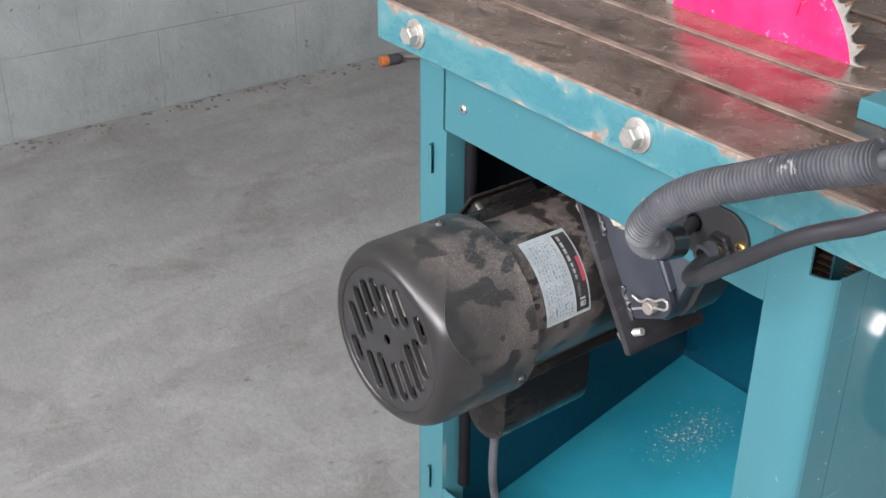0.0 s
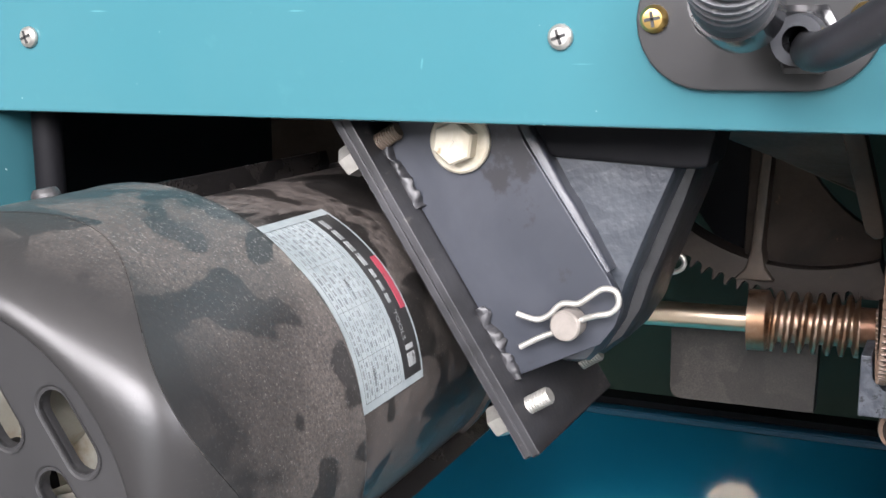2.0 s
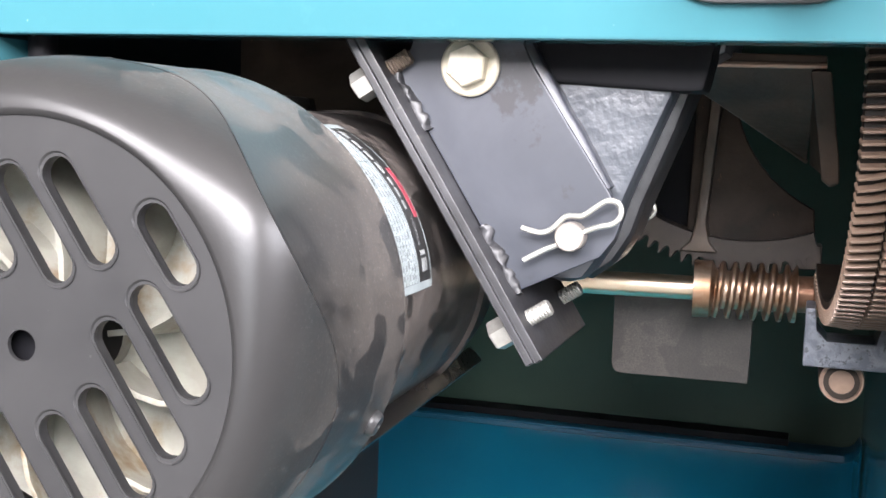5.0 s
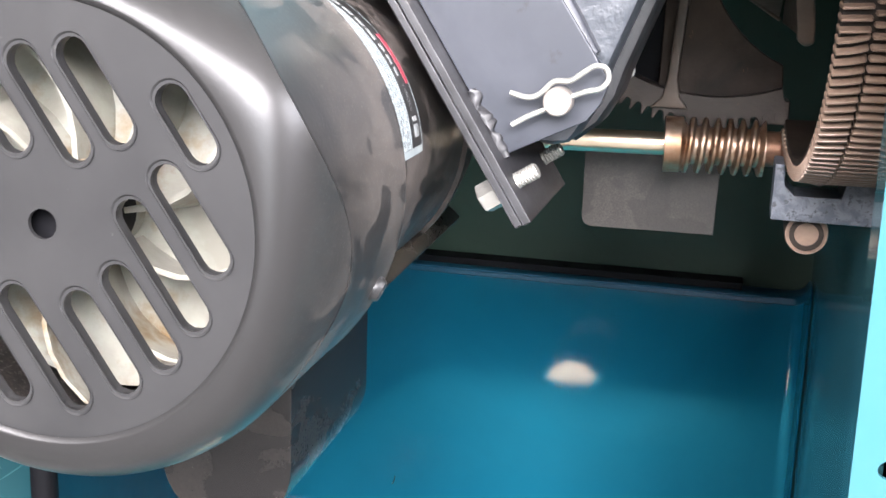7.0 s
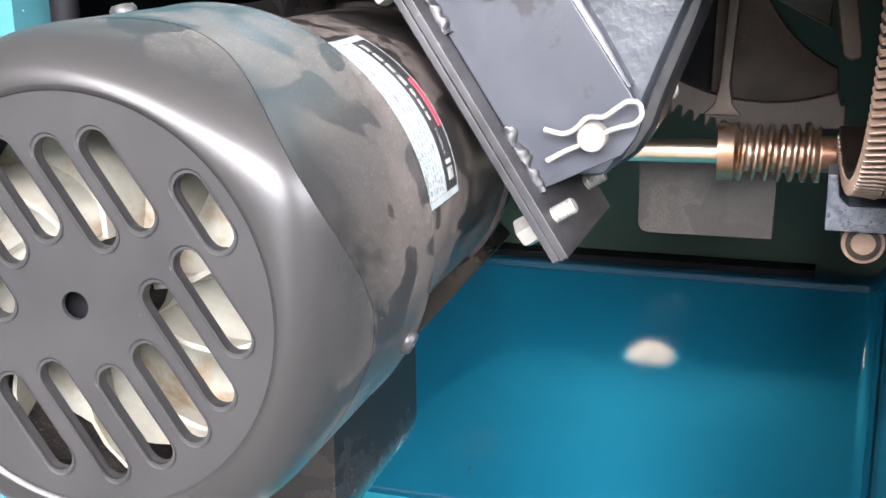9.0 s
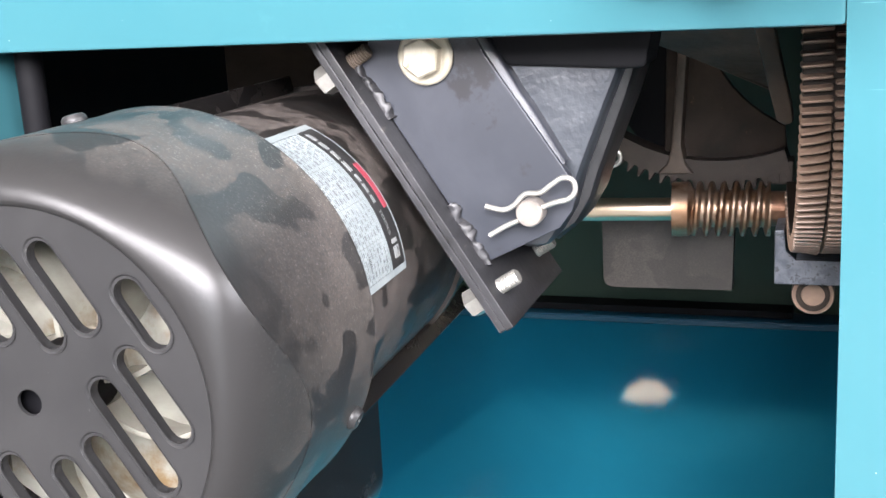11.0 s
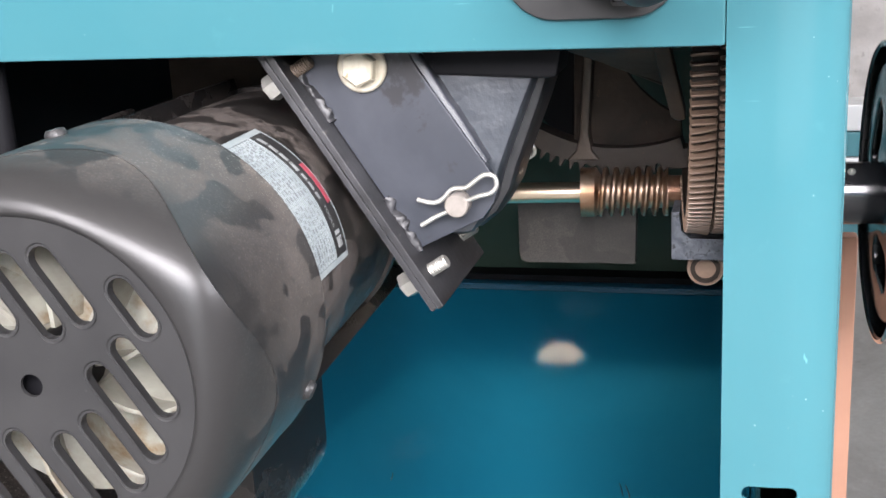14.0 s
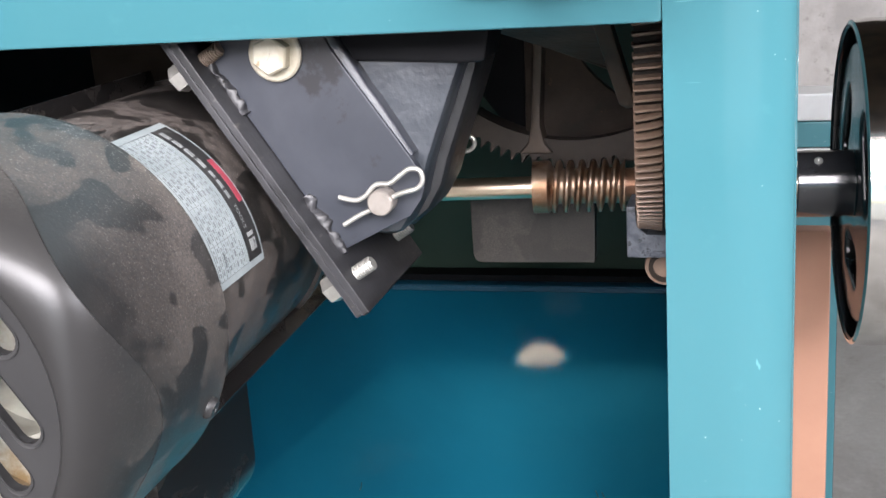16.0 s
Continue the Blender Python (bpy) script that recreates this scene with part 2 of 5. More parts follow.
# near black for the shade between gear teeth and in the stud's groove
M_GEARDARK = layered("gap_shade_black", (0.009, 0.0065, 0.005), (0.022, 0.016, 0.012), 40, 0.4, 0.6, (0.07, 0.036, 0.02), 90, 0.66, 0.74, (0.45, 0.65), spec=0.2)
M_RIB = layered("brown_cast_iron", (0.050, 0.037, 0.028), (0.105, 0.078, 0.058), 30, 0.36, 0.64, (0.17, 0.105, 0.070), 90, 0.68, 0.76, (0.40, 0.58), bump_s=0.3, bump_d=0.0008, bump_scale=200, spec=0.4)
M_WORM = layered("worn_greasy_steel", (0.38, 0.28, 0.21), (0.25, 0.145, 0.085), 60, 0.42, 0.60, (0.10, 0.05, 0.03), 120, 0.58, 0.68, (0.34, 0.50), metal=0.9)
M_SHAFT = layered("bright_turned_steel", (0.58, 0.48, 0.36), (0.48, 0.35, 0.23), 20, 0.45, 0.65, None, rough=(0.26, 0.38), metal=1.0, bump_s=0.05, bump_d=0.0002, bump_scale=400)
M_ZINC = layered("zinc_plated_steel", (0.46, 0.45, 0.42), (0.36, 0.35, 0.32), 90, 0.4, 0.6, (0.22, 0.19, 0.15), 200, 0.64, 0.72, (0.30, 0.50), metal=0.75)
M_CREAM = layered("yellow_passivated_zinc", (0.47, 0.44, 0.36), (0.39, 0.35, 0.27), 90, 0.4, 0.6, (0.24, 0.18, 0.11), 200, 0.64, 0.72, (0.40, 0.55), metal=0.4)
M_PIN = layered("dull_turned_steel", (0.27, 0.245, 0.22), (0.21, 0.19, 0.17), 90, 0.4, 0.6, (0.12, 0.10, 0.08), 220, 0.66, 0.74, (0.34, 0.5), metal=0.5)
M_BRASS = layered("brass_screw", (0.72, 0.50, 0.18), (0.62, 0.42, 0.14), 80, 0.4, 0.6, None, rough=(0.2, 0.35), metal=1.0)
M_COPPER = layered("coppery_grease_stained_steel", (0.27, 0.155, 0.10), (0.17, 0.085, 0.05), 60, 0.4, 0.6, (0.10, 0.05, 0.03), 150, 0.64, 0.72, (0.3, 0.5), metal=0.7)
M_YOKE = layered("speckled_blue_grey_casting", (0.050, 0.058, 0.072), (0.095, 0.106, 0.125), 160, 0.42, 0.58, (0.022, 0.025, 0.030), 320, 0.56, 0.64, (0.34, 0.52), bump_s=0.5, bump_d=0.001, bump_scale=260)
M_CHROME = layered("polished_chrome", (0.56, 0.54, 0.51), (0.48, 0.46, 0.43), 30, 0.4, 0.6, None, rough=(0.06, 0.14), metal=1.0, bump_s=0.02, bump_d=0.0002)
M_GLOSSBLACK = layered("gloss_black_paint", (0.010, 0.0105, 0.012), (0.014, 0.0145, 0.016), 20, 0.4, 0.6, (0.06, 0.062, 0.066), 170, 0.68, 0.74, (0.10, 0.2), bump_s=0.03, bump_d=0.0003)
M_RUBBER = layered("scuffed_black_rubber", (0.024, 0.026, 0.031), (0.050, 0.052, 0.058), 30, 0.4, 0.62, (0.30, 0.30, 0.30), 48, 0.63, 0.72, (0.42, 0.6), bump_s=0.1, bump_d=0.0005)
M_FAN = layered("cream_plastic_fan", (0.26, 0.25, 0.21), (0.37, 0.365, 0.315), 30, 0.4, 0.6, (0.20, 0.135, 0.065), 34, 0.52, 0.68, (0.35, 0.5))
M_LABEL = layered("silver_label_foil", (0.30, 0.335, 0.34), (0.24, 0.275, 0.28), 40, 0.4, 0.6, (0.17, 0.18, 0.18), 220, 0.64, 0.75, (0.35, 0.5), metal=0.2)
M_PRINT = layered("faded_label_print", (0.105, 0.118, 0.125), (0.15, 0.165, 0.17), 200, 0.4, 0.6, None, rough=(0.4, 0.5))
M_INK = layered("black_ink", (0.012, 0.012, 0.013), (0.02, 0.02, 0.02), 40, 0.4, 0.6, None, rough=(0.35, 0.5))
M_PALE = layered("pale_print", (0.24, 0.25, 0.25), (0.16, 0.17, 0.17), 120, 0.4, 0.6, (0.06, 0.06, 0.06), 420, 0.58, 0.66, (0.4, 0.5))
M_RED = layered("red_print", (0.27, 0.035, 0.055), (0.21, 0.03, 0.045), 60, 0.4, 0.6, (0.10, 0.05, 0.05), 220, 0.60, 0.70, (0.35, 0.5))
M_PINK = layered("pink_lacquered_blade", (0.66, 0.012, 0.082), (0.78, 0.024, 0.115), 30, 0.35, 0.65, (0.72, 0.30, 0.38), 75, 0.64, 0.71, (0.16, 0.34), coat=0.4)
M_BOARD = layered("orange_brown_fibreboard", (0.25, 0.125, 0.080), (0.29, 0.148, 0.095), 12, 0.35, 0.65, (0.34, 0.24, 0.185), 60, 0.70, 0.78, (0.55, 0.7))
M_WHITE = layered("white_painted_steel", (0.40, 0.41, 0.41), (0.34, 0.35, 0.35), 9, 0.4, 0.6, None, rough=(0.3, 0.45))
M_CARD = layered("brown_cardboard", (0.36, 0.255, 0.20), (0.42, 0.30, 0.24), 14, 0.4, 0.6, None, rough=(0.7, 0.85))
M_PAD = layered("grey_vinyl", (0.21, 0.205, 0.195), (0.26, 0.25, 0.24), 25, 0.4, 0.6, None, rough=(0.35, 0.5))
M_SHEATH = layered("black_cable_sheath", (0.011, 0.011, 0.013), (0.018, 0.018, 0.021), 30, 0.4, 0.62, (0.10, 0.10, 0.10), 80, 0.68, 0.78, (0.34, 0.5))
M_CABLE = layered("grey_cable_sheath", (0.115, 0.117, 0.112), (0.16, 0.16, 0.15), 20, 0.4, 0.6, None, rough=(0.4, 0.55))
M_ORANGE = layered("orange_plastic", (0.42, 0.13, 0.03), (0.34, 0.10, 0.025), 30, 0.4, 0.6, None, rough=(0.4, 0.5))
M_DUST = layered("pale_sawdust", (0.58, 0.50, 0.40), (0.70, 0.62, 0.52), 200, 0.4, 0.6, None, rough=(0.85, 0.95))
M_GRIT = layered("dirty_grey_grit", (0.075, 0.068, 0.060), (0.15, 0.14, 0.13), 30, 0.4, 0.6, None, rough=(0.85, 0.95))
M_CEIL = layered("white_ceiling", (0.62, 0.62, 0.60), (0.56, 0.56, 0.54), 1.5, 0.4, 0.6, None, rough=(0.8, 0.9))
M_PLAIN = layered("grey_render", (0.205, 0.196, 0.188), (0.285, 0.274, 0.263), 7, 0.36, 0.64, (0.16, 0.152, 0.145), 26, 0.58, 0.72, (0.8, 0.9), bump_s=0.4, bump_d=0.005, bump_scale=40)


def concrete_floor():
    m, nt, b = node_mat("concrete_floor")
    broad = noise_at(nt, 1.3, 6, 0.65, (1.6, 0.7, 1), 0.8)
    col = mix(nt, ramp(nt, broad, 0.34, 0.66), (0.139, 0.143, 0.138), (0.224, 0.230, 0.222))
    blot = noise_at(nt, 3.6, 7, 0.7, (1.25, 0.8, 1), 0.9)
    col = mix(nt, ramp(nt, blot, 0.50, 0.66), col, (0.138, 0.138, 0.131))
    scrape = noise_at(nt, 7, 6, 0.7, (1.5, 0.8, 1), 0.7)
    col = mix(nt, ramp(nt, scrape, 0.52, 0.80), col, (0.237, 0.243, 0.234))
    spots = noise_at(nt, 17, 5, 0.7, (1.4, 0.8, 1))
    col = mix(nt, ramp(nt, spots, 0.63, 0.73), col, (0.095, 0.085, 0.076))
    grit = noise_at(nt, 110, 5, 0.75)
    col = mix(nt, ramp(nt, grit, 0.34, 0.66), mix(nt, 0.25, col, (0.06, 0.052, 0.046)), col)
    nt.links.new(col, b.inputs["Base Color"])
    set_rough(nt, b, blot, 0.6, 0.9)
    bump(nt, b, noise_at(nt, 30, 7, 0.75), 0.5, 0.006)
    return m


def block_paint():
    m, nt, b = node_mat("grey_block")
    broad = noise_at(nt, 2.6, 7, 0.7, None, 0.6, True)
    info = nt.nodes.new("ShaderNodeObjectInfo")
    col = mix(nt, ramp(nt, broad, 0.35, 0.65), (0.165, 0.185, 0.181), (0.235, 0.255, 0.249))
    col = mix(nt, ramp(nt, info.outputs["Random"], 0.0, 1.0, (0, 0, 0, 1), (0.12, 0.12, 0.12, 1)), col, (0.150, 0.165, 0.162))
    col = mix(nt, ramp(nt, noise_at(nt, 9, 6, 0.75, None, 0.0, True), 0.56, 0.72), col, (0.140, 0.152, 0.148))
    pits = noise_at(nt, 34, 4, 0.6, None, 0.0, True)
    col = mix(nt, ramp(nt, pits, 0.69, 0.74), col, (0.09, 0.095, 0.092))
    nt.links.new(col, b.inputs["Base Color"])
    b.inputs["Roughness"].default_value = 0.9
    bump(nt, b, noise_at(nt, 40, 7, 0.75, None, 0.0, True), 0.6, 0.008)
    return m


M_FLOOR, M_BLOCK = concrete_floor(), block_paint()
M_MORTAR = layered("grey_mortar", (0.165, 0.180, 0.176), (0.205, 0.220, 0.215), 8, 0.4, 0.6, None, rough=(0.85, 0.95), bump_s=0.5, bump_d=0.004, bump_scale=60)


# ---- mesh helpers ----
def link_mesh(name, bm, material, angle=35):
    """Mesh with smooth shading inside the given angle, weighted by face size so that flats stay flat."""
    bmesh.ops.recalc_face_normals(bm, faces=bm.faces)
    limit = math.cos(radians(angle))
    bm.normal_update()
    sized = {fc: (fc.normal.copy(), fc.calc_area()) for fc in bm.faces}
    normals = []
    for fc in bm.faces:
        fc.smooth = True
        n0 = sized[fc][0]
        for v in fc.verts:
            acc = Vector((0, 0, 0))
            for other in v.link_faces:
                n1, ar = sized[other]
                if n1.dot(n0) > limit:
                    acc += n1 * ar
            normals.append(acc.normalized() if acc.length > 0 else n0)
    me = bpy.data.meshes.new(name)
    bm.to_mesh(me)
    bm.free()
    me.normals_split_custom_set(normals)
    me.materials.append(material)
    return new(name, me)


def thing(name, loc, label, category, group="", kind=""):
    ob = new(name)
    ob.empty_display_size = 0.02
    ob.matrix_world = loc if isinstance(loc, Matrix) else Matrix.Translation(loc)
    return tagged(ob, label, category, group, kind)


def part(name, bm, material, parent, label="", angle=35):
    """Mesh given in the world, hung under its thing without moving it."""
    ob = link_mesh(name, bm, material, angle)
    ob.parent = parent
    bpy.context.view_layer.update()
    ob.matrix_parent_inverse = parent.matrix_world.inverted()
    return tagged(ob, label)


def local_part(name, bm, material, parent, label="", angle=35):
    """Mesh given in its thing's own axes."""
    ob = link_mesh(name, bm, material, angle)
    ob.parent = parent
    return tagged(ob, label)


def solo(name, bm, material, label, category, group="", kind="", angle=35):
    return tagged(link_mesh(name, bm, material, angle), label, category, group, kind)


def box(lo, hi, bevel=0.0, seg=2, bm=None):
    bm = bm or bmesh.new()
    c = [(a + b) / 2 for a, b in zip(lo, hi)]
    s = [abs(b - a) for a, b in zip(lo, hi)]
    r = bmesh.ops.create_cube(bm, size=1.0, matrix=Matrix.Translation(c) @ Matrix.Diagonal((*s, 1)))
    if bevel:
        es = {e for v in r["verts"] for e in v.link_edges}
        bmesh.ops.bevel(bm, geom=list(es), offset=bevel, segments=seg, affect="EDGES", profile=0.5)
    return bm


AX = {"x": Matrix(((0, 0, 1, 0), (1, 0, 0, 0), (0, 1, 0, 0), (0, 0, 0, 1))),
      "y": Matrix(((1, 0, 0, 0), (0, 0, 1, 0), (0, 1, 0, 0), (0, 0, 0, 1))),
      "z": Matrix.Identity(4)}


def lathe(profile, n=48, m=None, bm=None, closed=False):
    """Turns (radius, height) pairs round local z, then moves by m."""
    bm = bm or bmesh.new()
    m = m or Matrix.Identity(4)
    rings = []
    for r, h in profile:
        if r < 1e-6:
            rings.append([bm.verts.new(m @ Vector((0, 0, h)))])
        else:
            rings.append([bm.verts.new(m @ Vector((r * math.cos(2 * math.pi * i / n), r * math.sin(2 * math.pi * i / n), h))) for i in range(n)])
    pairs = list(zip(rings, rings[1:] + ([rings[0]] if closed else [])))
    if not closed:
        pairs = pairs[:len(rings) - 1]
    for a, b in pairs:
        for i in range(n):
            j = (i + 1) % n
            vs = [a[i % len(a)], a[j % len(a)], b[j % len(b)], b[i % len(b)]]
            vs = list(dict.fromkeys(vs))
            if len(vs) > 2:
                bm.faces.new(vs)
    return bm


def prism(outer, depth, m, holes=(), bevel=0.0):
    """Flat plate: an outline with holes in local xy, made deep along local z, moved by m."""
    bm = bmesh.new()
    edges = []
    for loop in (outer, *holes):
        vs = [bm.verts.new((x, y, 0)) for x, y in loop]
        edges += [bm.edges.new((vs[i], vs[(i + 1) % len(vs)])) for i in range(len(vs))]
    bmesh.ops.triangle_fill(bm, edges=edges, use_beauty=True, use_dissolve=False)
    r = bmesh.ops.extrude_face_region(bm, geom=list(bm.faces))
    bmesh.ops.translate(bm, verts=[g for g in r["geom"] if isinstance(g, bmesh.types.BMVert)], vec=(0, 0, depth))
    bmesh.ops.recalc_face_normals(bm, faces=bm.faces)
    if bevel:
        sharp = [e for e in bm.edges if len(e.link_faces) == 2 and e.calc_face_angle(0) > 1.0]
        bmesh.ops.bevel(bm, geom=sharp, offset=bevel, segments=2, affect="EDGES", profile=0.5, clamp_overlap=True)
    bmesh.ops.transform(bm, matrix=m, verts=bm.verts)
    return bm


def xz(y):
    """Local xy to the world's xz, with depth away from the viewer, at y."""
    return Matrix(((1, 0, 0, 0), (0, 0, 1, y), (0, 1, 0, 0), (0, 0, 0, 1)))


def arc(cx, cy, r, a0, a1, n=10):
    return [(cx + r * math.cos(radians(a0 + (a1 - a0) * i / n)), cy + r * math.sin(radians(a0 + (a1 - a0) * i / n))) for i in range(n + 1)]


def stadium(cx, cy, half, r, turn=0.0, n=6):
    pts = arc(half, 0, r, -90, 90, n) + arc(-half, 0, r, 90, 270, n)
    c, s = math.cos(radians(turn)), math.sin(radians(turn))
    return [(cx + c * x - s * y, cy + s * x + c * y) for x, y in pts]


def smooth_path(points, per=8):
    pts = [Vector(p) for p in points]
    out = []
    for i in range(len(pts) - 1):
        p0, p1, p2, p3 = pts[max(i - 1, 0)], pts[i], pts[i + 1], pts[min(i + 2, len(pts) - 1)]
        for k in range(per):
            t = k / per
            out.append(0.5 * ((2 * p1) + (p2 - p0) * t + (2 * p0 - 5 * p1 + 4 * p2 - p3) * t * t + (3 * p1 - p0 - 3 * p2 + p3) * t ** 3))
    return out + [pts[-1]]


def tube(path, radius, n=16, bm=None):
    """A tube along a path of Vectors; radius is a number or a function of the length run."""
    bm = bm or bmesh.new()
    rings, run, side = [], 0.0, None
    for i, p in enumerate(path):
        d = (path[min(i + 1, len(path) - 1)] - path[max(i - 1, 0)]).normalized()
        if i:
            run += (p - path[i - 1]).length
        if side is None:
            side = d.orthogonal().normalized()
        side = (side - d * side.dot(d)).normalized()
        up = d.cross(side)
        r = radius(run) if callable(radius) else radius
        rings.append([bm.verts.new(p + r * (math.cos(2 * math.pi * k / n) * side + math.sin(2 * math.pi * k / n) * up)) for k in range(n)])
    for a, b in zip(rings, rings[1:]):
        for k in range(n):
            bm.faces.new((a[k], a[(k + 1) % n], b[(k + 1) % n], b[k]))
    bm.faces.new(rings[0])
    bm.faces.new(rings[-1])
    return bm


def toward(p, d, roll=0.0):
    """A pose at p whose local z points along d."""
    return Matrix.Translation(p) @ Vector(d).to_track_quat("Z", "Y").to_matrix().to_4x4() @ pose(0, 0, 0, 0, 0, roll)


def hex_head(m, flat, height, flange_r=0.0, flange_h=0.0, bm=None):
    bm = bm or bmesh.new()
    r = flat / math.sqrt(3)
    if flange_r:
        lathe([(0, 0), (flange_r, 0), (flange_r, flange_h * 0.7), (flange_r * 0.93, flange_h), (0, flange_h)], 32, m, bm)
    b = flange_h
    lathe([(0, b), (r, b), (r, b + height * 0.88), (r * 0.9, b + height), (0, b + height)], 6, m, bm)
    return bm


def thread(m, r, length, pitch=0.00125, bm=None):
    prof, h = [(0, 0)], 0.0
    while h < length:
        prof += [(r, h), (r * 0.84, h + pitch / 2)]
        h += pitch
    return lathe(prof + [(r * 0.8, length), (0, length)], 16, m, bm)


# ---- room ----
def room():
    bm = box((-2.3, -2.7, -0.12), (3.7, 3.5, 0.0))
    solo("floor", bm, M_FLOOR, "stained grey concrete workshop floor", "floor", kind="structure")
    w = tagged(link_mesh("wall_west", box((-2.3, -2.7, 0), (-2.1025, 3.5, 3.2)), M_MORTAR), "painted grey concrete block wall with raked joints", "wall", kind="structure")
    solo("wall_north", box((-2.1025, 3.3, 0), (3.5, 3.5, 3.2)), M_PLAIN, "plain rendered grey workshop wall", "wall", kind="structure")

    def holed(name, length, holes, m):
        solo(name, prism([(0, 0), (length, 0), (length, 3.2), (0, 3.2)], 0.2, m, holes), M_PLAIN, "grey workshop wall out of view, with an assumed open gate and windows" if name == "wall_south" else "rendered grey workshop wall with a daylight opening", "wall", kind="structure")

    rect = lambda a, b, c, d: [(a, c), (b, c), (b, d), (a, d)]
    # unseen wall: its gate is added for light and reflections from outside
    holed("wall_south", 5.604, [[(2.404, 0.002), (4.104, 0.002), (4.104, 1.35), (4.004, 1.35), (4.004, 2.75), (2.204, 2.75), (2.204, 1.35), (2.404, 1.35)], rect(1.104, 1.804, 1.35, 2.75)], Matrix(((1, 0, 0, -2.104), (0, 0, -1, -2.5), (0, 1, 0, 0), (0, 0, 0, 1))))
    holed("wall_east", 6.0, [rect(0.6, 3.2, 1.25, 2.55)], Matrix(((0, 0, 1, 3.5), (1, 0, 0, -2.5), (0, 1, 0, 0), (0, 0, 0, 1))))
    # unseen gap added where the beam has to pass the ceiling
    gap = SUNNY + BEAM * ((3.2 - SUNNY.z) / BEAM.z)
    hole = [(gap.x - 0.044, gap.y - 0.040), (gap.x + 0.044, gap.y - 0.040), (gap.x + 0.044, gap.y + 0.078), (gap.x - 0.044, gap.y + 0.078)]
    solo("ceiling", prism([(-2.3, -2.7), (3.7, -2.7), (3.7, 3.5), (-2.3, 3.5)], 0.15, Matrix.Translation((0, 0, 3.2)), [hole]), M_CEIL, "plain white ceiling out of view, with a gap added for the sunbeam", "ceiling", kind="structure")
    solo("ground", box((-300, -300, -0.2), (300, 300, -0.13)), M_FLOOR, "bare concrete yard assumed outside, out of view", "ground", kind="structure")
    return w


WALL = room()

# ---- saw cabinet ----
SLOT_Z = 0.530
cab = thing("saw_cabinet", (0, 0.27, 0), "teal painted sheet steel table saw cabinet with an open motor bay", "machine cabinet")


def cabinet():
    # upper apron over the motor bay, with a turned-in lower lip
    bm = prism([(-0.1905, 0.735), (0.190, 0.735), (0.190, 0.806), (-0.1905, 0.806)], 0.004, xz(0.0), bevel=0.0019)
    box((-0.190, 0.0035, 0.7352), (0.1895, 0.020, 0.7375), 0.0, bm=bm)
    part("apron_panel", bm, M_TEAL, cab)
    # left post with two hinge slots
    slot = lambda z: [(-0.2105, z - 0.016), (-0.2065, z - 0.016), (-0.2065, z + 0.016), (-0.2105, z + 0.016)]
    bm = prism([(-0.226, 0.0), (-0.190, 0.0), (-0.190, 0.735), (-0.1925, 0.735), (-0.1925, 0.802), (-0.226, 0.802)], 0.003, xz(0.0), [slot(0.700), slot(0.309)])
    n = 8
    prev = None
    for i in range(n + 1):
        a = radians(90 * i / n)
        x, y = -0.226 - 0.011 * math.sin(a), 0.011 - 0.011 * math.cos(a)
        row = [bm.verts.new((x, y, 0)), bm.verts.new((x, y, 0.802))]
        if prev:
            bm.faces.new((prev[0], row[0], row[1], prev[1]))
        prev = row
    side = [bm.verts.new((-0.332, 0.575, 0)), bm.verts.new((-0.332, 0.575, 0.802))]
    bm.faces.new((prev[0], side[0], side[1], prev[1]))
    box((-0.190, 0.0, 0.0), (-0.187, 0.03, 0.734), bm=bm)
    post = part("left_post", bm, M_TEAL, cab)
    for z in (0.700, 0.309):
        tab = prism(arc(0, 0, 0.0048, 90, 270, 8) + arc(0, 0, 0.0036, 270, 90, 8), 0.029, Matrix.Translation((-0.2075, 0.0005, z - 0.0145)) @ pose(0, 0, 0, 0, 0, 20))
        part("hinge_tab", tab, M_TEAL, post)
    # right post: flat face swelling gently into the rounded outer corner
    bm = prism([(0.1900, 0.0), (0.2395, 0.0), (0.2395, 0.772), (0.222, 0.772), (0.222, 0.804), (0.1900, 0.804)], 0.0022, xz(0.0), [stadium(0.2119, SLOT_Z, 0.0087, 0.0038)])
    for x in (0.2105, 0.213, 0.2155, 0.218, 0.2205, 0.223, 0.2255, 0.228, 0.2305, 0.233, 0.235, 0.237, 0.2385):
        bmesh.ops.bisect_plane(bm, geom=bm.verts[:] + bm.edges[:] + bm.faces[:], plane_co=(x, 0, 0), plane_no=(1, 0, 0))
    for v in bm.verts:
        u = max(0.0, v.co.x - 0.2105) / 0.0295
        v.co.y += 0.014 * (1 - math.sqrt(max(0.0, 1 - u * u)))
    box((0.1900, 0.0023, 0.0), (0.1922, 0.030, 0.80), bm=bm)
    part("right_post", bm, M_TEAL, cab, "", 40)
    part("post_return", box((0.2379, 0.0125, 0), (0.2401, 0.0445, 0.772), 0.0008), M_TEAL, cab)
    # front of the cabinet with the shaft slot and a notch under the table
    m = Matrix(((0, 0, -1, 0.240), (1, 0, 0, 0), (0, 1, 0, 0), (0, 0, 0, 1)))
    notch = [(0.045, 0.772), (0.16, 0.772), (0.16, 0.804), (0.575, 0.804), (0.575, 0), (0.045, 0)]
    part("front_panel", prism(notch, 0.0022, m, [stadium(0.228, 0.6205, 0.0005, 0.0135)]), M_TEAL, cab)
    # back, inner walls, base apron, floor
    part("back_panel", box((-0.332, 0.5755, 0), (0.240, 0.5785, 0.802)), M_INNER, cab, "inner back panel, dull green darkened as unlit")
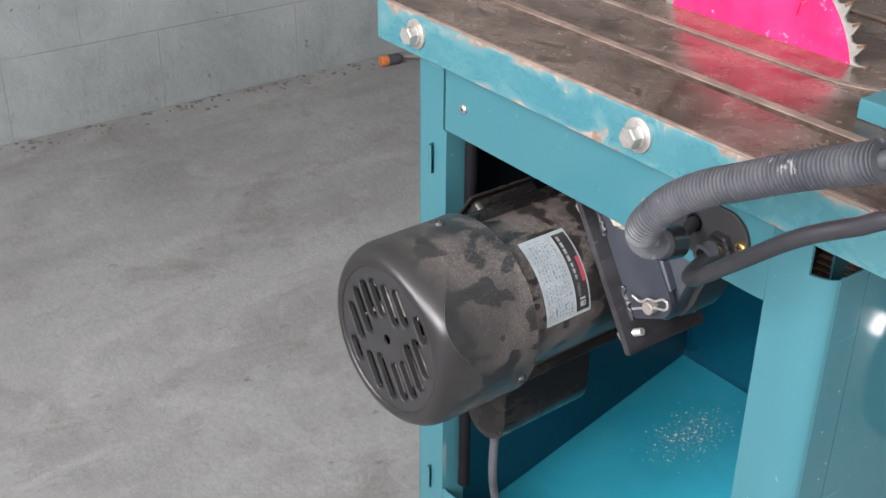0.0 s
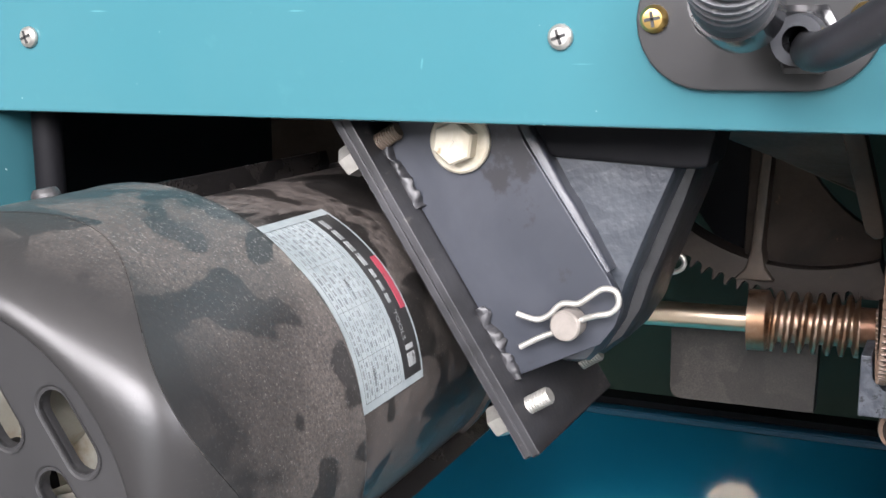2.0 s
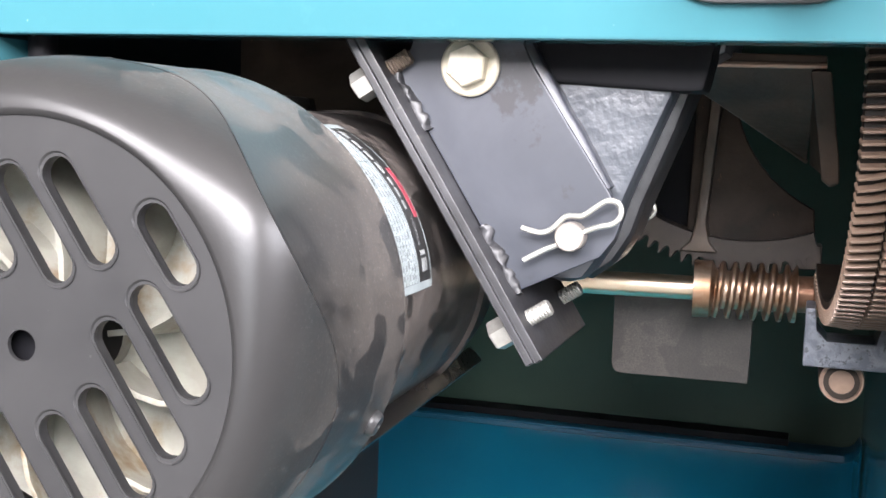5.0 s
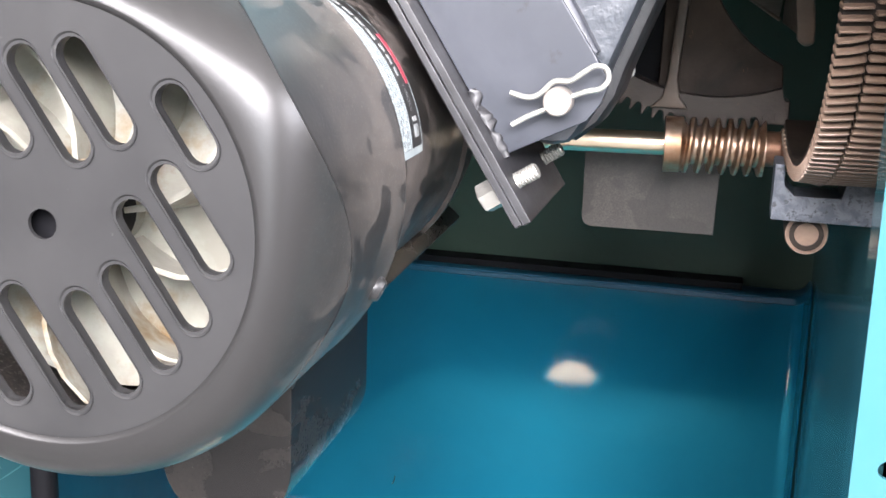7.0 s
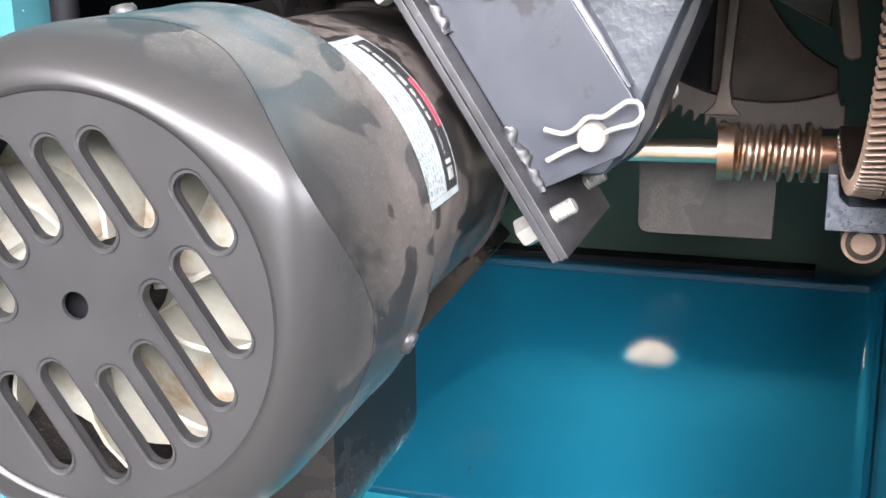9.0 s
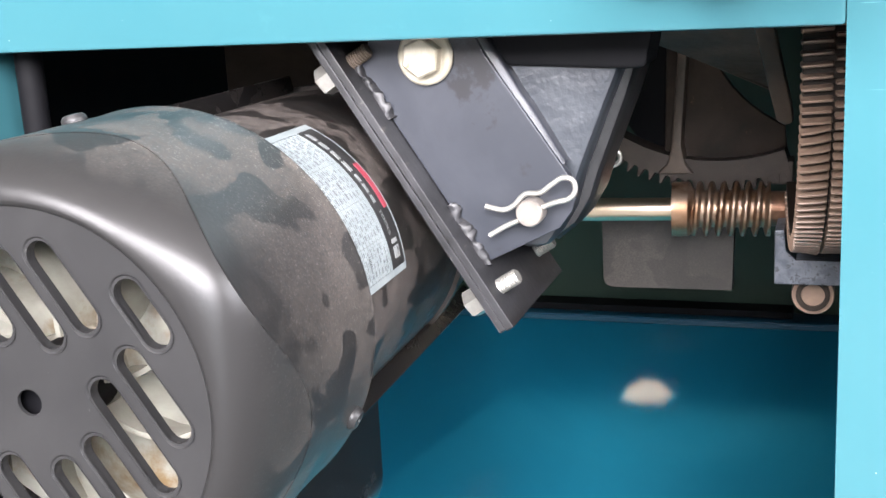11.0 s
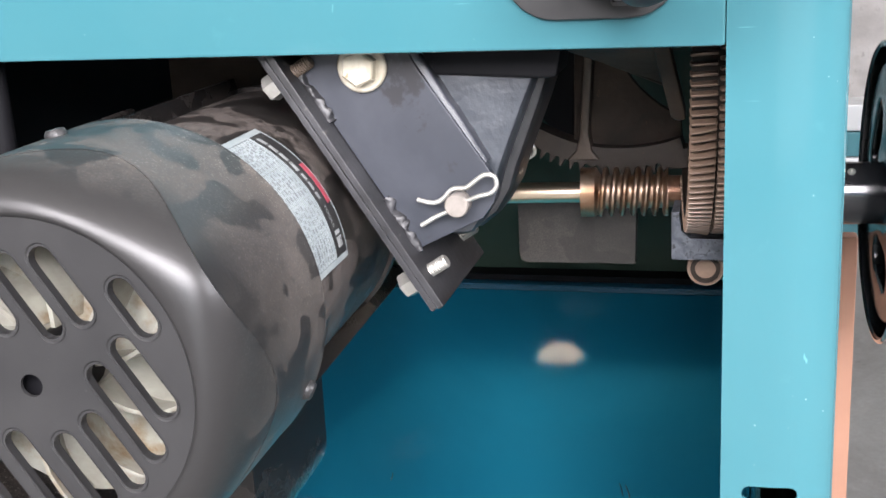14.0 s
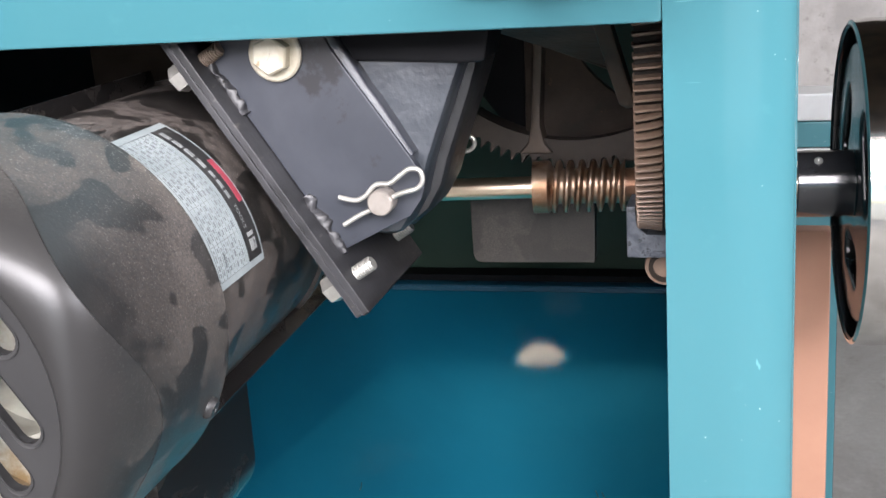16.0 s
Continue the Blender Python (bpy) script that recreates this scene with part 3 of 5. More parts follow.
    # added black sheet stands in for the shade inside the bay
    part("dark_sheet", box((-0.2335, 0.034, 0.522), (-0.229, 0.573, 0.80)), M_SHADE, cab, "added black sheet that stands for the dark inside the bay")
    part("base_apron", prism([(-0.190, 0.0), (0.190, 0.0), (0.190, 0.305), (-0.190, 0.305)], 0.003, xz(0.0005), bevel=0.001), M_TEAL, cab)
    # rail coloured black for the shade it stands in
    part("inner_rail", tube([Vector((-0.176, 0.022, 0.31)), Vector((-0.176, 0.022, 0.79))], 0.0065, 14), M_SHADE, cab, "vertical rail inside the bay, blackened for its shade")
    # apron screws
    for x, z in ((-0.161, 0.766), (0.070, 0.765)):
        s = lathe([(0, 0.0), (0.0044, 0.0), (0.0042, 0.0012), (0.0030, 0.0024), (0, 0.0028)], 20, toward((x, -0.0004, z), (0, -1, 0)))
        screw = part("screw", s, M_ZINC, cab, "small zinc cross-head screw")
        for turn in (20, 110):
            c = box((-0.0026, -0.0005, 0.0022), (0.0026, 0.0005, 0.00295))
            bmesh.ops.transform(c, matrix=toward((x, -0.0004, z), (0, -1, 0), turn), verts=c.verts)
            part("cross_slot", c, M_INK, screw)


cabinet()

# ---- dust tray inside the cabinet ----
TRAY_Z, TRAY_Y, LIP_Z = 0.200, 0.545, 0.450
tray = thing("dust_tray", (0, 0.3, 0.2), "glossy teal sheet steel dust tray with an upright back", "dust tray")


def dust_tray():
    left = lambda y: -0.212 - 0.192 * y
    # floor, tight bend, upright back and turned-over lip, as one folded sheet
    prof = [(0.004, TRAY_Z), (0.2, TRAY_Z), (0.4, TRAY_Z), (TRAY_Y - 0.012, TRAY_Z), (TRAY_Y - 0.006, TRAY_Z + 0.0010), (TRAY_Y - 0.0015, TRAY_Z + 0.0045),
            (TRAY_Y, TRAY_Z + 0.011), (TRAY_Y, 0.33), (TRAY_Y, LIP_Z - 0.006), (TRAY_Y + 0.0012, LIP_Z - 0.0015), (TRAY_Y + 0.005, LIP_Z), (TRAY_Y + 0.029, LIP_Z - 0.002)]
    def folded(rows):
        bm = bmesh.new()
        grid = []
        for y, z in rows:
            near = min(y, TRAY_Y)
            grid.append([bm.verts.new((x, y, z)) for x in (left(near), -0.18, -0.06, 0.06, 0.184, 0.190, 0.1935)]
                        + [bm.verts.new((x, y - d, z + d)) for x, d in ((0.1985, 0.002), (0.2025, 0.006), (0.2055, 0.014))])
        for a, b in zip(grid, grid[1:]):
            for i in range(len(a) - 1):
                bm.faces.new((a[i], a[i + 1], b[i + 1], b[i]))
        bm.normal_update()
        bmesh.ops.solidify(bm, geom=list(bm.faces), thickness=-0.0015)
        return bm

    # light and shade are in the sheets' colours: floor light, upright and flange dark
    part("floor_sheet", folded(prof[:5]), M_TRAYFLOOR, tray, "dusty teal tray floor, lightened for the light on it", 50)
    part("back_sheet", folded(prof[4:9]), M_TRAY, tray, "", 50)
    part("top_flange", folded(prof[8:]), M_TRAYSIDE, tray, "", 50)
    # flared side of the tray, meeting the floor in a plain seam
    bm = bmesh.new()
    row = [[bm.verts.new((left(y) + dx, y, z)) for y in (0.034, TRAY_Y)] for dx, z in ((0.0, TRAY_Z - 0.002), (0.0, 0.52), (-0.0015, 0.52), (-0.0015, TRAY_Z - 0.002))]
    for a, b in zip(row, row[1:] + row[:1]):
        bm.faces.new((a[0], a[1], b[1], b[0]))
    bm.faces.new([r[0] for r in row])
    bm.faces.new([r[1] for r in row])
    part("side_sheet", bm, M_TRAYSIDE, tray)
    part("rolled_lip", tube([Vector((-0.205, TRAY_Y - 0.0006, LIP_Z - 0.0012)), Vector((0.176, TRAY_Y - 0.0006, LIP_Z - 0.0012))], 0.0013, 8), M_TRAYSIDE, tray)
    # black strip drawn in place of the shadow gap behind the lip
    part("gap_shadow", box((-0.20, TRAY_Y + 0.006, LIP_Z - 0.0005), (0.150, TRAY_Y + 0.028, LIP_Z + 0.0075), 0.001), M_SHADE, tray, "black strip standing for the shadow behind the lip")
    # short dark ticks drawn on the back
    for x, z, l, lean in ((0.0855, 0.2355, 0.013, -0.25), (0.0925, 0.2325, 0.015, -0.3), (-0.152, 0.2340, 0.009, 0.3)):
        p = Vector((x, TRAY_Y - 0.0018, z))
        d = Vector((lean, 0, 1)).normalized() * l
        part("pen_tick", tube([p, p + d * 0.5 + Vector((0.0006, 0, 0)), p + d], 0.0006, 6), M_INK, tray)


dust_tray()
part("inner_wall", box((0.2065, 0.05, 0.19), (0.2085, 0.574, 0.80)), M_TEAL, cab)


def chips(bm, rnd, x, y, z, lo, hi):
    s = rnd.uniform(lo, hi)
    m = Matrix.Translation((x, y, z + s * 0.3)) @ pose(0, 0, 0, rnd.uniform(-20, 20), rnd.uniform(-20, 20), rnd.uniform(0, 180)) @ Matrix.Diagonal((s * rnd.uniform(1, 2), s, s * 0.5, 1))
    bmesh.ops.create_icosphere(bm, subdivisions=1, radius=1.0, matrix=m)


def sawdust():
    rnd = random.Random(4)
    bm = bmesh.new()
    top = TRAY_Z + 0.0017
    for _ in range(520):
        x, y = rnd.gauss(-0.180, 0.021), rnd.gauss(0.405, 0.034)
        if -0.262 + 0.17 * (0.545 - y) < x < 0.1 and y < TRAY_Y - 0.014:
            big = rnd.random() < 0.07
            chips(bm, rnd, x, y, top, *((0.0008, 0.0014) if big else (0.0002, 0.0006)))
    # low heap nearer the opening
    for _ in range(1300):
        a, r = rnd.uniform(0, 2 * math.pi), math.sqrt(rnd.random()) * rnd.uniform(0.85, 1.05)
        h = 0.019 * max(0.0, 1 - r ** 2.2) * (0.8 + 0.2 * rnd.random())
        chips(bm, rnd, SUNNY.x + 0.029 * r * math.cos(a), SUNNY.y + 0.004 + 0.027 * r * math.sin(a), top + h * rnd.uniform(0.8, 1.06), 0.0009, 0.0026)
    solo("sawdust", bm, M_DUST, "loose pale sawdust scattered on the tray", "sawdust", kind="stuff")


sawdust()

# ---- saw table ----
table = thing("saw_table", (0.05, 0.25, 0.803), "cast iron saw table, varnished rusty top and worn teal edge", "saw table")


def saw_table():
    x0, x1, y0, y1, zt, zb = -0.259, 0.42, -0.028, 0.62, 0.852, 0.812
    top = [(x0 + 0.002, y0 + 0.002), (x1, y0 + 0.002), (x1, y1), (x0 + 0.002, y1)]
    slit = stadium(0.010, 0.1805, 0.124, 0.0022)
    hatch = SUNNY + BEAM * ((zt - SUNNY.z) / BEAM.z)
    # assumed port, cut to let the beam through to the tray
    port = [(hatch.x + 0.034 * math.cos(radians(6 * i)), hatch.y + 0.001 - 0.031 * math.sin(radians(6 * i))) for i in range(60)]
    gap = stadium(-0.005, 0.215, 0.120, 0.0770, n=14)
    m = Matrix.Translation((0, 0, zt - 0.010))
    groove = [(x0 + 0.01, 0.046), (x1 - 0.01, 0.046), (x1 - 0.01, 0.050), (x0 + 0.01, 0.050)]
    part("top_plate", prism(top, 0.010, m, [gap, groove]), M_TOP, table)
    part("casting_underside", prism(top, 0.002, Matrix.Translation((0, 0, zt - 0.0165)), [gap]), M_DARKIRON, table, "dark brown underside of the table casting")
    part("groove_floor", box((x0 + 0.008, 0.044, zt - 0.0142), (x1 - 0.008, 0.052, zt - 0.0104)), M_IRON, table)
    part("throat_insert", prism(stadium(-0.005, 0.215, 0.120, 0.0755, n=14), 0.006, Matrix.Translation((0, 0, zt - 0.0065)), [slit, port]), M_TOP, table)
    ring = prism(stadium(-0.005, 0.215, 0.120, 0.0835, n=14), 0.0012, Matrix.Translation((0, 0, zt + 0.0002)), [stadium(-0.005, 0.215, 0.120, 0.0775, n=14)])
    part("throat_rim", ring, M_TOPEDGE, table, "bare worn rim round the throat")
    part("bare_strip", box((x0 + 0.006, 0.0512, zt + 0.0002), (x1 - 0.006, 0.060, zt + 0.0016), 0.0004), M_TOPEDGE, table, "bare worn strip along the slot")
    # rim walls
    part("side_rim", box((x0, y0, zb), (x1, y0 + 0.016, zt - 0.0015), 0.0018), M_WORN, table, "teal rim with paint worn through to rust")
    part("end_rim", box((x0, y0 + 0.0165, zb), (x0 + 0.014, y1, zt - 0.0015), 0.0018), M_WORN, table)
    part("arris", box((x0 + 0.0005, y0 + 0.0006, zt - 0.0022), (x1, y0 + 0.004, zt + 0.0004), 0.0008), M_TOPEDGE, table, "rusty bare top arris")
    part("web", box((-0.235, 0.0, 0.803), (0.24, 0.020, zt - 0.0105)), M_IRON, table)
    part("far_web", box((-0.235, 0.50, 0.803), (0.24, 0.54, zt - 0.0105)), M_IRON, table)
    part("left_web", box((-0.235, 0.0205, 0.803), (-0.215, 0.4995, zt - 0.0105)), M_IRON, table)
    part("right_web", box((0.22, 0.0205, 0.803), (0.24, 0.4995, zt - 0.0105)), M_IRON, table)
    for x in (-0.196, 0.081, 0.358):
        base = toward((x, y0, 0.833), (0, -1, 0), 11)
        b = part("bolt", hex_head(base @ Matrix.Translation((0, 0, 0.0046)), 0.0148, 0.0082, bm=None), M_ZINC, table, "zinc hex bolt in the table edge")
        w = lathe([(0.006, 0), (0.0135, 0), (0.0135, 0.0018), (0.012, 0.0024), (0.006, 0.0024)], 40, base)
        part("washer", w, M_ZINC, b)
        w = lathe([(0.006, 0.0025), (0.0098, 0.0025), (0.0098, 0.0045), (0.006, 0.0045)], 32, base)
        part("spring_washer", w, M_ZINC, b)


saw_table()


def saw_blade():
    c, k, n = Vector((0.0105, 0.1805, 0.826)), 0.886, 40
    cuts = []
    for turn in (52, 142, 232, 322):
        a = radians(turn)
        hook = [(0.072, 0.0000), (0.082, 0.0050), (0.092, 0.0035), (0.1015, 0.0060), (0.1015, 0.0072), (0.092, 0.0050), (0.082, 0.0064), (0.071, 0.0012)]
        cuts.append([(k * (x * math.cos(a) - q * math.sin(a)), k * (x * math.sin(a) + q * math.cos(a))) for x, q in hook])
    body = prism(arc(0, 0, 0.112 * k, 0, 357, 119), 0.0022, toward(c + Vector((0, 0.0011, 0)), (0, -1, 0)), cuts)
    t = part("blade", body, M_PINK, table, "pink lacquered circular saw blade raised through the table")
    pts = []
    for i in range(n):
        a = 360 / n * i
        for da, rr in ((0.0, 0.116), (0.6, 0.119), (3.2, 0.1275), (4.6, 0.1275), (5.2, 0.120), (6.6, 0.116)):
            pts.append((k * rr * math.cos(radians(a + da)), k * rr * math.sin(radians(a + da))))
    rim = prism(pts, 0.0022, toward(c + Vector((0, 0.0011, 0)), (0, -1, 0)), [arc(0, 0, 0.1122 * k, 0, 357, 119)])
    part("toothed_rim", rim, M_ZINC, t, "bare steel toothed rim")
    for i in range(n):
        a = radians(360 / n * i + 4.0)
        m = toward(c, (0, -1, 0)) @ pose(0, 0, 0, 0, 0, math.degrees(a)) @ Matrix.Translation((0.1255 * k, 0, 0))
        tip = box((-0.0035, -0.0012, -0.0017), (0.0035, 0.0012, 0.0017))
        bmesh.ops.transform(tip, matrix=m, verts=tip.verts)
        part("carbide_tip", tip, M_COPPER, t)
    part("arbor", lathe([(0, -0.02), (0.012, -0.02), (0.022, -0.012), (0.022, 0.012), (0.012, 0.03), (0, 0.03)], 24, toward(c, (0, -1, 0))), M_IRON, t)


saw_blade()
solo("fence_block", box((0.180, 0.086, 0.8521), (0.320, 0.122, 0.8680), 0.002), M_TEAL, "teal fence block lying on the saw table", "fence")

# ---- motor ----
AXIS = Vector((-0.040, 1.0, -0.012)).normalized()
FACE = Vector((-0.0490, -0.1635, 0.6385))
mx = Vector((1, 0, 0)) - AXIS * AXIS.x
mx.normalize()
mz = mx.cross(AXIS)
MOTOR_M = Matrix((
    (mx.x, AXIS.x, mz.x, FACE.x), (mx.y, AXIS.y, mz.y, FACE.y), (mx.z, AXIS.z, mz.z, FACE.z), (0, 0, 0, 1)))
motor = thing("electric_motor", MOTOR_M, "dusty black electric motor with a slotted fan cover", "motor")
TURN_Y = AX["y"]


def curved(t0, t1, y0, y1, r, thick=0.0003, n=24, bm=None):
    """A thin patch on a cylinder round the motor's axis; angles in degrees from local x."""
    bm = bm or bmesh.new()
    rows = []
    for i in range(n + 1):
        a = radians(t0 + (t1 - t0) * i / n)
        rows.append([bm.verts.new((rr * math.cos(a), y, rr * math.sin(a))) for rr, y in ((r, y0), (r, y1), (r + thick, y1), (r + thick, y0))])
    for a, b in zip(rows, rows[1:]):
        for k in range(4):
            bm.faces.new((a[k], a[(k + 1) % 4], b[(k + 1) % 4], b[k]))
    bm.faces.new(rows[0])
    bm.faces.new(rows[-1])
    return bm


def motor_parts():
    # pressed cover: the rounded shoulder meets the drum early at one pressed lobe and late elsewhere
    n, r0, r1 = 144, 0.0650, 0.0806
    crease, bend = [], []
    for i in range(n):
        off = (360 * i / n - 30 + 180) % 360 - 180
        far = min(1.0, max(0.0, (abs(off) - 45) / 35))
        late = 0.0370 - 0.0200 * far * far * (3 - 2 * far)
        crease.append(0.0060 + 0.031 * math.sin(radians(2 * off)) ** 2 if abs(off) < 45 else late)
        soft = min(1.0, max(0.0, (abs(off) - 30) / 45))
        bend.append(radians(64 + 22 * soft * soft * (3 - 2 * soft)))

    def ring(radius, depth):
        return [Vector((radius(i) * math.cos(2 * math.pi * i / n), depth(i), radius(i) * math.sin(2 * math.pi * i / n))) for i in range(n)]

    def loft(rings):
        bm = bmesh.new()
        vs = [[bm.verts.new(p) for p in row] for row in rings]
        for q, w in zip(vs, vs[1:] + vs[:1]):
            for i in range(n):
                bm.faces.new((q[i], q[(i + 1) % n], w[(i + 1) % n], w[i]))
        return bm

    def fixed(r, y):
        return ring(lambda i: r, lambda i: y)

    rows = [fixed(0.0630, 0.0), fixed(0.0640, -0.0011)]
    def sweep(k, thin, y0):
        """Ring at k eighths of the shoulder's bend, which is fuller where the crease fades out."""
        return ring(lambda i: r0 + (r1 - r0) * math.sin(bend[i] * k / 8) / math.sin(bend[i]) - thin,
                    lambda i: y0 + (crease[i] - y0) * (1 - math.cos(bend[i] * k / 8)) / (1 - math.cos(bend[i])))

    rows += [sweep(k, 0.0, -0.0012) for k in range(9)]
    rows += [sweep(k, 0.0016, 0.0006) for k in (8, 6, 4, 2, 0)]
    drum = [ring(lambda i: r1 + 0.0001, lambda i: crease[i] + 0.0001), ring(lambda i: r1 + 0.0003, lambda i: crease[i] + 0.0010)]
    drum += [ring(lambda i: 0.0809, lambda i: crease[i] + 0.25 * (0.0925 - crease[i])), ring(lambda i: 0.0811, lambda i: crease[i] + 0.6 * (0.0925 - crease[i]))]
    drum += [fixed(0.0812, 0.0925), fixed(0.0816, 0.0940), fixed(0.0796, 0.0940), fixed(0.0788, 0.0920), ring(lambda i: 0.0790, lambda i: crease[i] + 0.003)]
    cover = local_part("fan_cover", loft(drum), M_COVER, motor, "pressed black steel fan cover, scuffed and dusty", 50)
    local_part("cover_shoulder", loft(rows), M_COVER, cover, "satin black rounded cover shoulder", 60)
    # slots run along u, placed across v
    ang = math.degrees(math.atan2(-0.835, 0.55))
    slots = []
    for v, u0, u1 in ((53, -13, 10), (35.3, -38, -6.5), (21.5, -44, -8.7), (7.3, -52, -20), (-7.3, -53, -20), (-21.5, -49, -9), (-37, -38, -5),
                      (39.5, 4.2, 37), (25, 7, 47.5), (10.7, 20, 52.5), (-4, 20.5, 53), (-20.6, 9.5, 50), (-36, 6, 39), (-52, -10, 12)):
        um = (u0 + u1) / 2000
        half = (u1 - u0) / 2000 - 0.0044
        cx, cz = um * 0.55 + v / 1000 * 0.835, -um * 0.835 + v / 1000 * 0.55
        slots.append(stadium(cx, cz, half, 0.0049, ang, 8))
    plate = prism([(p[0], p[1]) for p in arc(0, 0, 0.0632, 0, 355, 71)], 0.0015, xz(0.0004), slots + [arc(0, 0, 0.0044, 0, 340, 17)])
    local_part("vent_plate", plate, M_FACE, cover, "satin black vent plate with long slots", 20)
    for s in slots:
        lip = bmesh.new()
        n = len(s)
        cx, cy = sum(p[0] for p in s) / n, sum(p[1] for p in s) / n
        rows = []
        for (x, y) in s:
            d = Vector((x - cx, y - cy))
            q = Vector((x, y))
            o = q + d.normalized() * 0.0015
            rows.append([lip.verts.new((q.x, 0.0045, q.y)), lip.verts.new((q.x, 0.0012, q.y)), lip.verts.new((o.x, -0.0001, o.y))])
        for i in range(n):
            a, b = rows[i], rows[(i + 1) % n]
            for k in range(2):
                lip.faces.new((a[k], a[k + 1], b[k + 1], b[k]))
        local_part("slot_lip", lip, M_FACE, cover, "", 60)
    for t, y in ((101, 0.066), (-24, 0.084), (-63, 0.084)):
        a = radians(t)
        d = Vector((math.cos(a), 0, math.sin(a)))
        s = lathe([(0, 0), (0.0046, 0), (0.0046, 0.0014), (0.0036, 0.0030), (0.0016, 0.0032), (0.0014, 0.0020), (0, 0.0020)], 20, toward(d * 0.0808 + Vector((0, y, 0)), d))
        local_part("cover_screw", s, M_FACE, cover)
    # fan: hub, back disc and curved vanes
    fan = local_part("cooling_fan", lathe([(0, 0.022), (0.012, 0.022), (0.014, 0.030), (0.060, 0.032), (0.060, 0.034), (0, 0.034)], 48, TURN_Y), M_FAN, motor, "cream plastic cooling fan behind the slots")
    for i in range(9):
        bm = bmesh.new()
        rows = []
        for k in range(7):
            t = k / 6
            r, a = 0.016 + 0.042 * t, radians(40 * i + 26 * t * t)
            for_row = []
            for y in (0.012 - 0.003 * t, 0.0315):
                for th in (-0.0009, 0.0009):
                    aa = a + th / r + (0.0315 - y) * 6.0
                    for_row.append(bm.verts.new((r * math.cos(aa), y, r * math.sin(aa))))
            rows.append([for_row[0], for_row[1], for_row[3], for_row[2]])
        for a, b in zip(rows, rows[1:]):
            for k in range(4):
                bm.faces.new((a[k], a[(k + 1) % 4], b[(k + 1) % 4], b[k]))
        bm.faces.new(rows[0])
        bm.faces.new(rows[-1])
        local_part("vane", bm, M_FAN, fan)
    fan.location = (0, 0.006, 0)
    # black plug added so that the vent plate's centre hole stays dark
    local_part("hub_shade", lathe([(0, 0.007), (0.012, 0.007), (0.014, 0.009), (0.014, 0.030), (0, 0.030)], 24, TURN_Y), M_SHADE, motor)
    local_part("end_shield", lathe([(0, 0.050), (0.060, 0.050), (0.068, 0.060), (0.0700, 0.075), (0.0700, 0.092), (0, 0.092)], 64, TURN_Y), M_MOTOR, motor)
    body = lathe([(0, 0.088), (0.0705, 0.088), (0.0705, 0.252), (0.0725, 0.254), (0.0725, 0.262), (0.0705, 0.264), (0.069, 0.296), (0.055, 0.310), (0, 0.310)], 96, TURN_Y)
    local_part("motor_body", body, M_MOTOR, motor, "black motor shell filmed with dust and oily smears")
    # rails along the shell
    for t, w in ((104, 0.008), (-47, 0.007)):
        a = radians(t)
        bm = box((0.0690, 0.095, -w / 2), (0.0790, 0.255 if t > 0 else 0.325, w / 2), 0.001)
        bmesh.ops.rotate(bm, cent=(0, 0, 0), matrix=Matrix.Rotation(-a, 3, "Y"), verts=bm.verts)
        local_part("shell_rail", bm, M_HOUSING, motor)
    # terminal box up on the far side
    bm = box((0.060, 0.140, -0.021), (0.085, 0.215, 0.021), 0.006, 3)
    bmesh.ops.rotate(bm, cent=(0, 0, 0), matrix=Matrix.Rotation(-radians(146), 3, "Y"), verts=bm.verts)
    tb = local_part("terminal_box", bm, M_HOUSING, motor)
    bm = box((0.0845, 0.137, -0.023), (0.0875, 0.218, 0.023), 0.001)
    bmesh.ops.rotate(bm, cent=(0, 0, 0), matrix=Matrix.Rotation(-radians(146), 3, "Y"), verts=bm.verts)
    local_part("box_lid", bm, M_HOUSING, tb)
    # capacitor housing under the shell
    prof = [(-0.014, -0.055)] + arc(0.012, -0.112, 0.026, 180, 360, 16) + [(0.038, -0.055)]
    bm = prism(prof, 0.105, xz(0.102), bevel=0.003)
    local_part("capacitor_housing", bm, M_HOUSING, motor, "rounded black capacitor housing under the shell", 45)
    # rating label
    lab = local_part("rating_label", curved(2.5, 65.5, 0.120, 0.171, 0.0706, 0.0003), M_LABEL, motor, "silver rating label with black band and red mark")
    lab.location = (0, -0.006, 0)
    local_part("label_band", curved(5.0, 62.5, 0.1545, 0.1692, 0.0709, 0.0002), M_INK, lab)
    local_part("red_mark", curved(25.0, 43.0, 0.1652, 0.1692, 0.0711, 0.0002, 8), M_RED, lab)
    for t0, t1, y, h in ((56.5, 60.5, 0.1575, 0.0028), (51.5, 55.5, 0.1575, 0.0028), (46.5, 50.5, 0.1575, 0.0028), (41, 45.5, 0.1575, 0.0028),
                         (36.5, 39.5, 0.1582, 0.0022), (32.0, 35.5, 0.1582, 0.0022), (28.0, 31.0, 0.1582, 0.0022)):
        local_part("pale_bar", curved(t0, t1, y, y + h, 0.0711, 0.0002, 6), M_PALE, lab)
    bm = curved(8.0, 12.0, 0.1590, 0.1650, 0.0711, 0.0002, 6)
    curved(13.0, 14.5, 0.1590, 0.1650, 0.0711, 0.0002, 3, bm)
    local_part("approval_mark", bm, M_PALE, lab)
    for k in range(9):
        y = 0.1225 + 0.0036 * k
        local_part("rule_line", curved(5.0, 62.5, y, y + 0.00016, 0.0709, 0.0002), M_PRINT, lab)
    for t in (5.0, 17.0, 31.0, 46.0, 62.2):
        local_part("rule_line", curved(t, t + 0.18, 0.1225, 0.1513, 0.0709, 0.0002, 2), M_PRINT, lab)
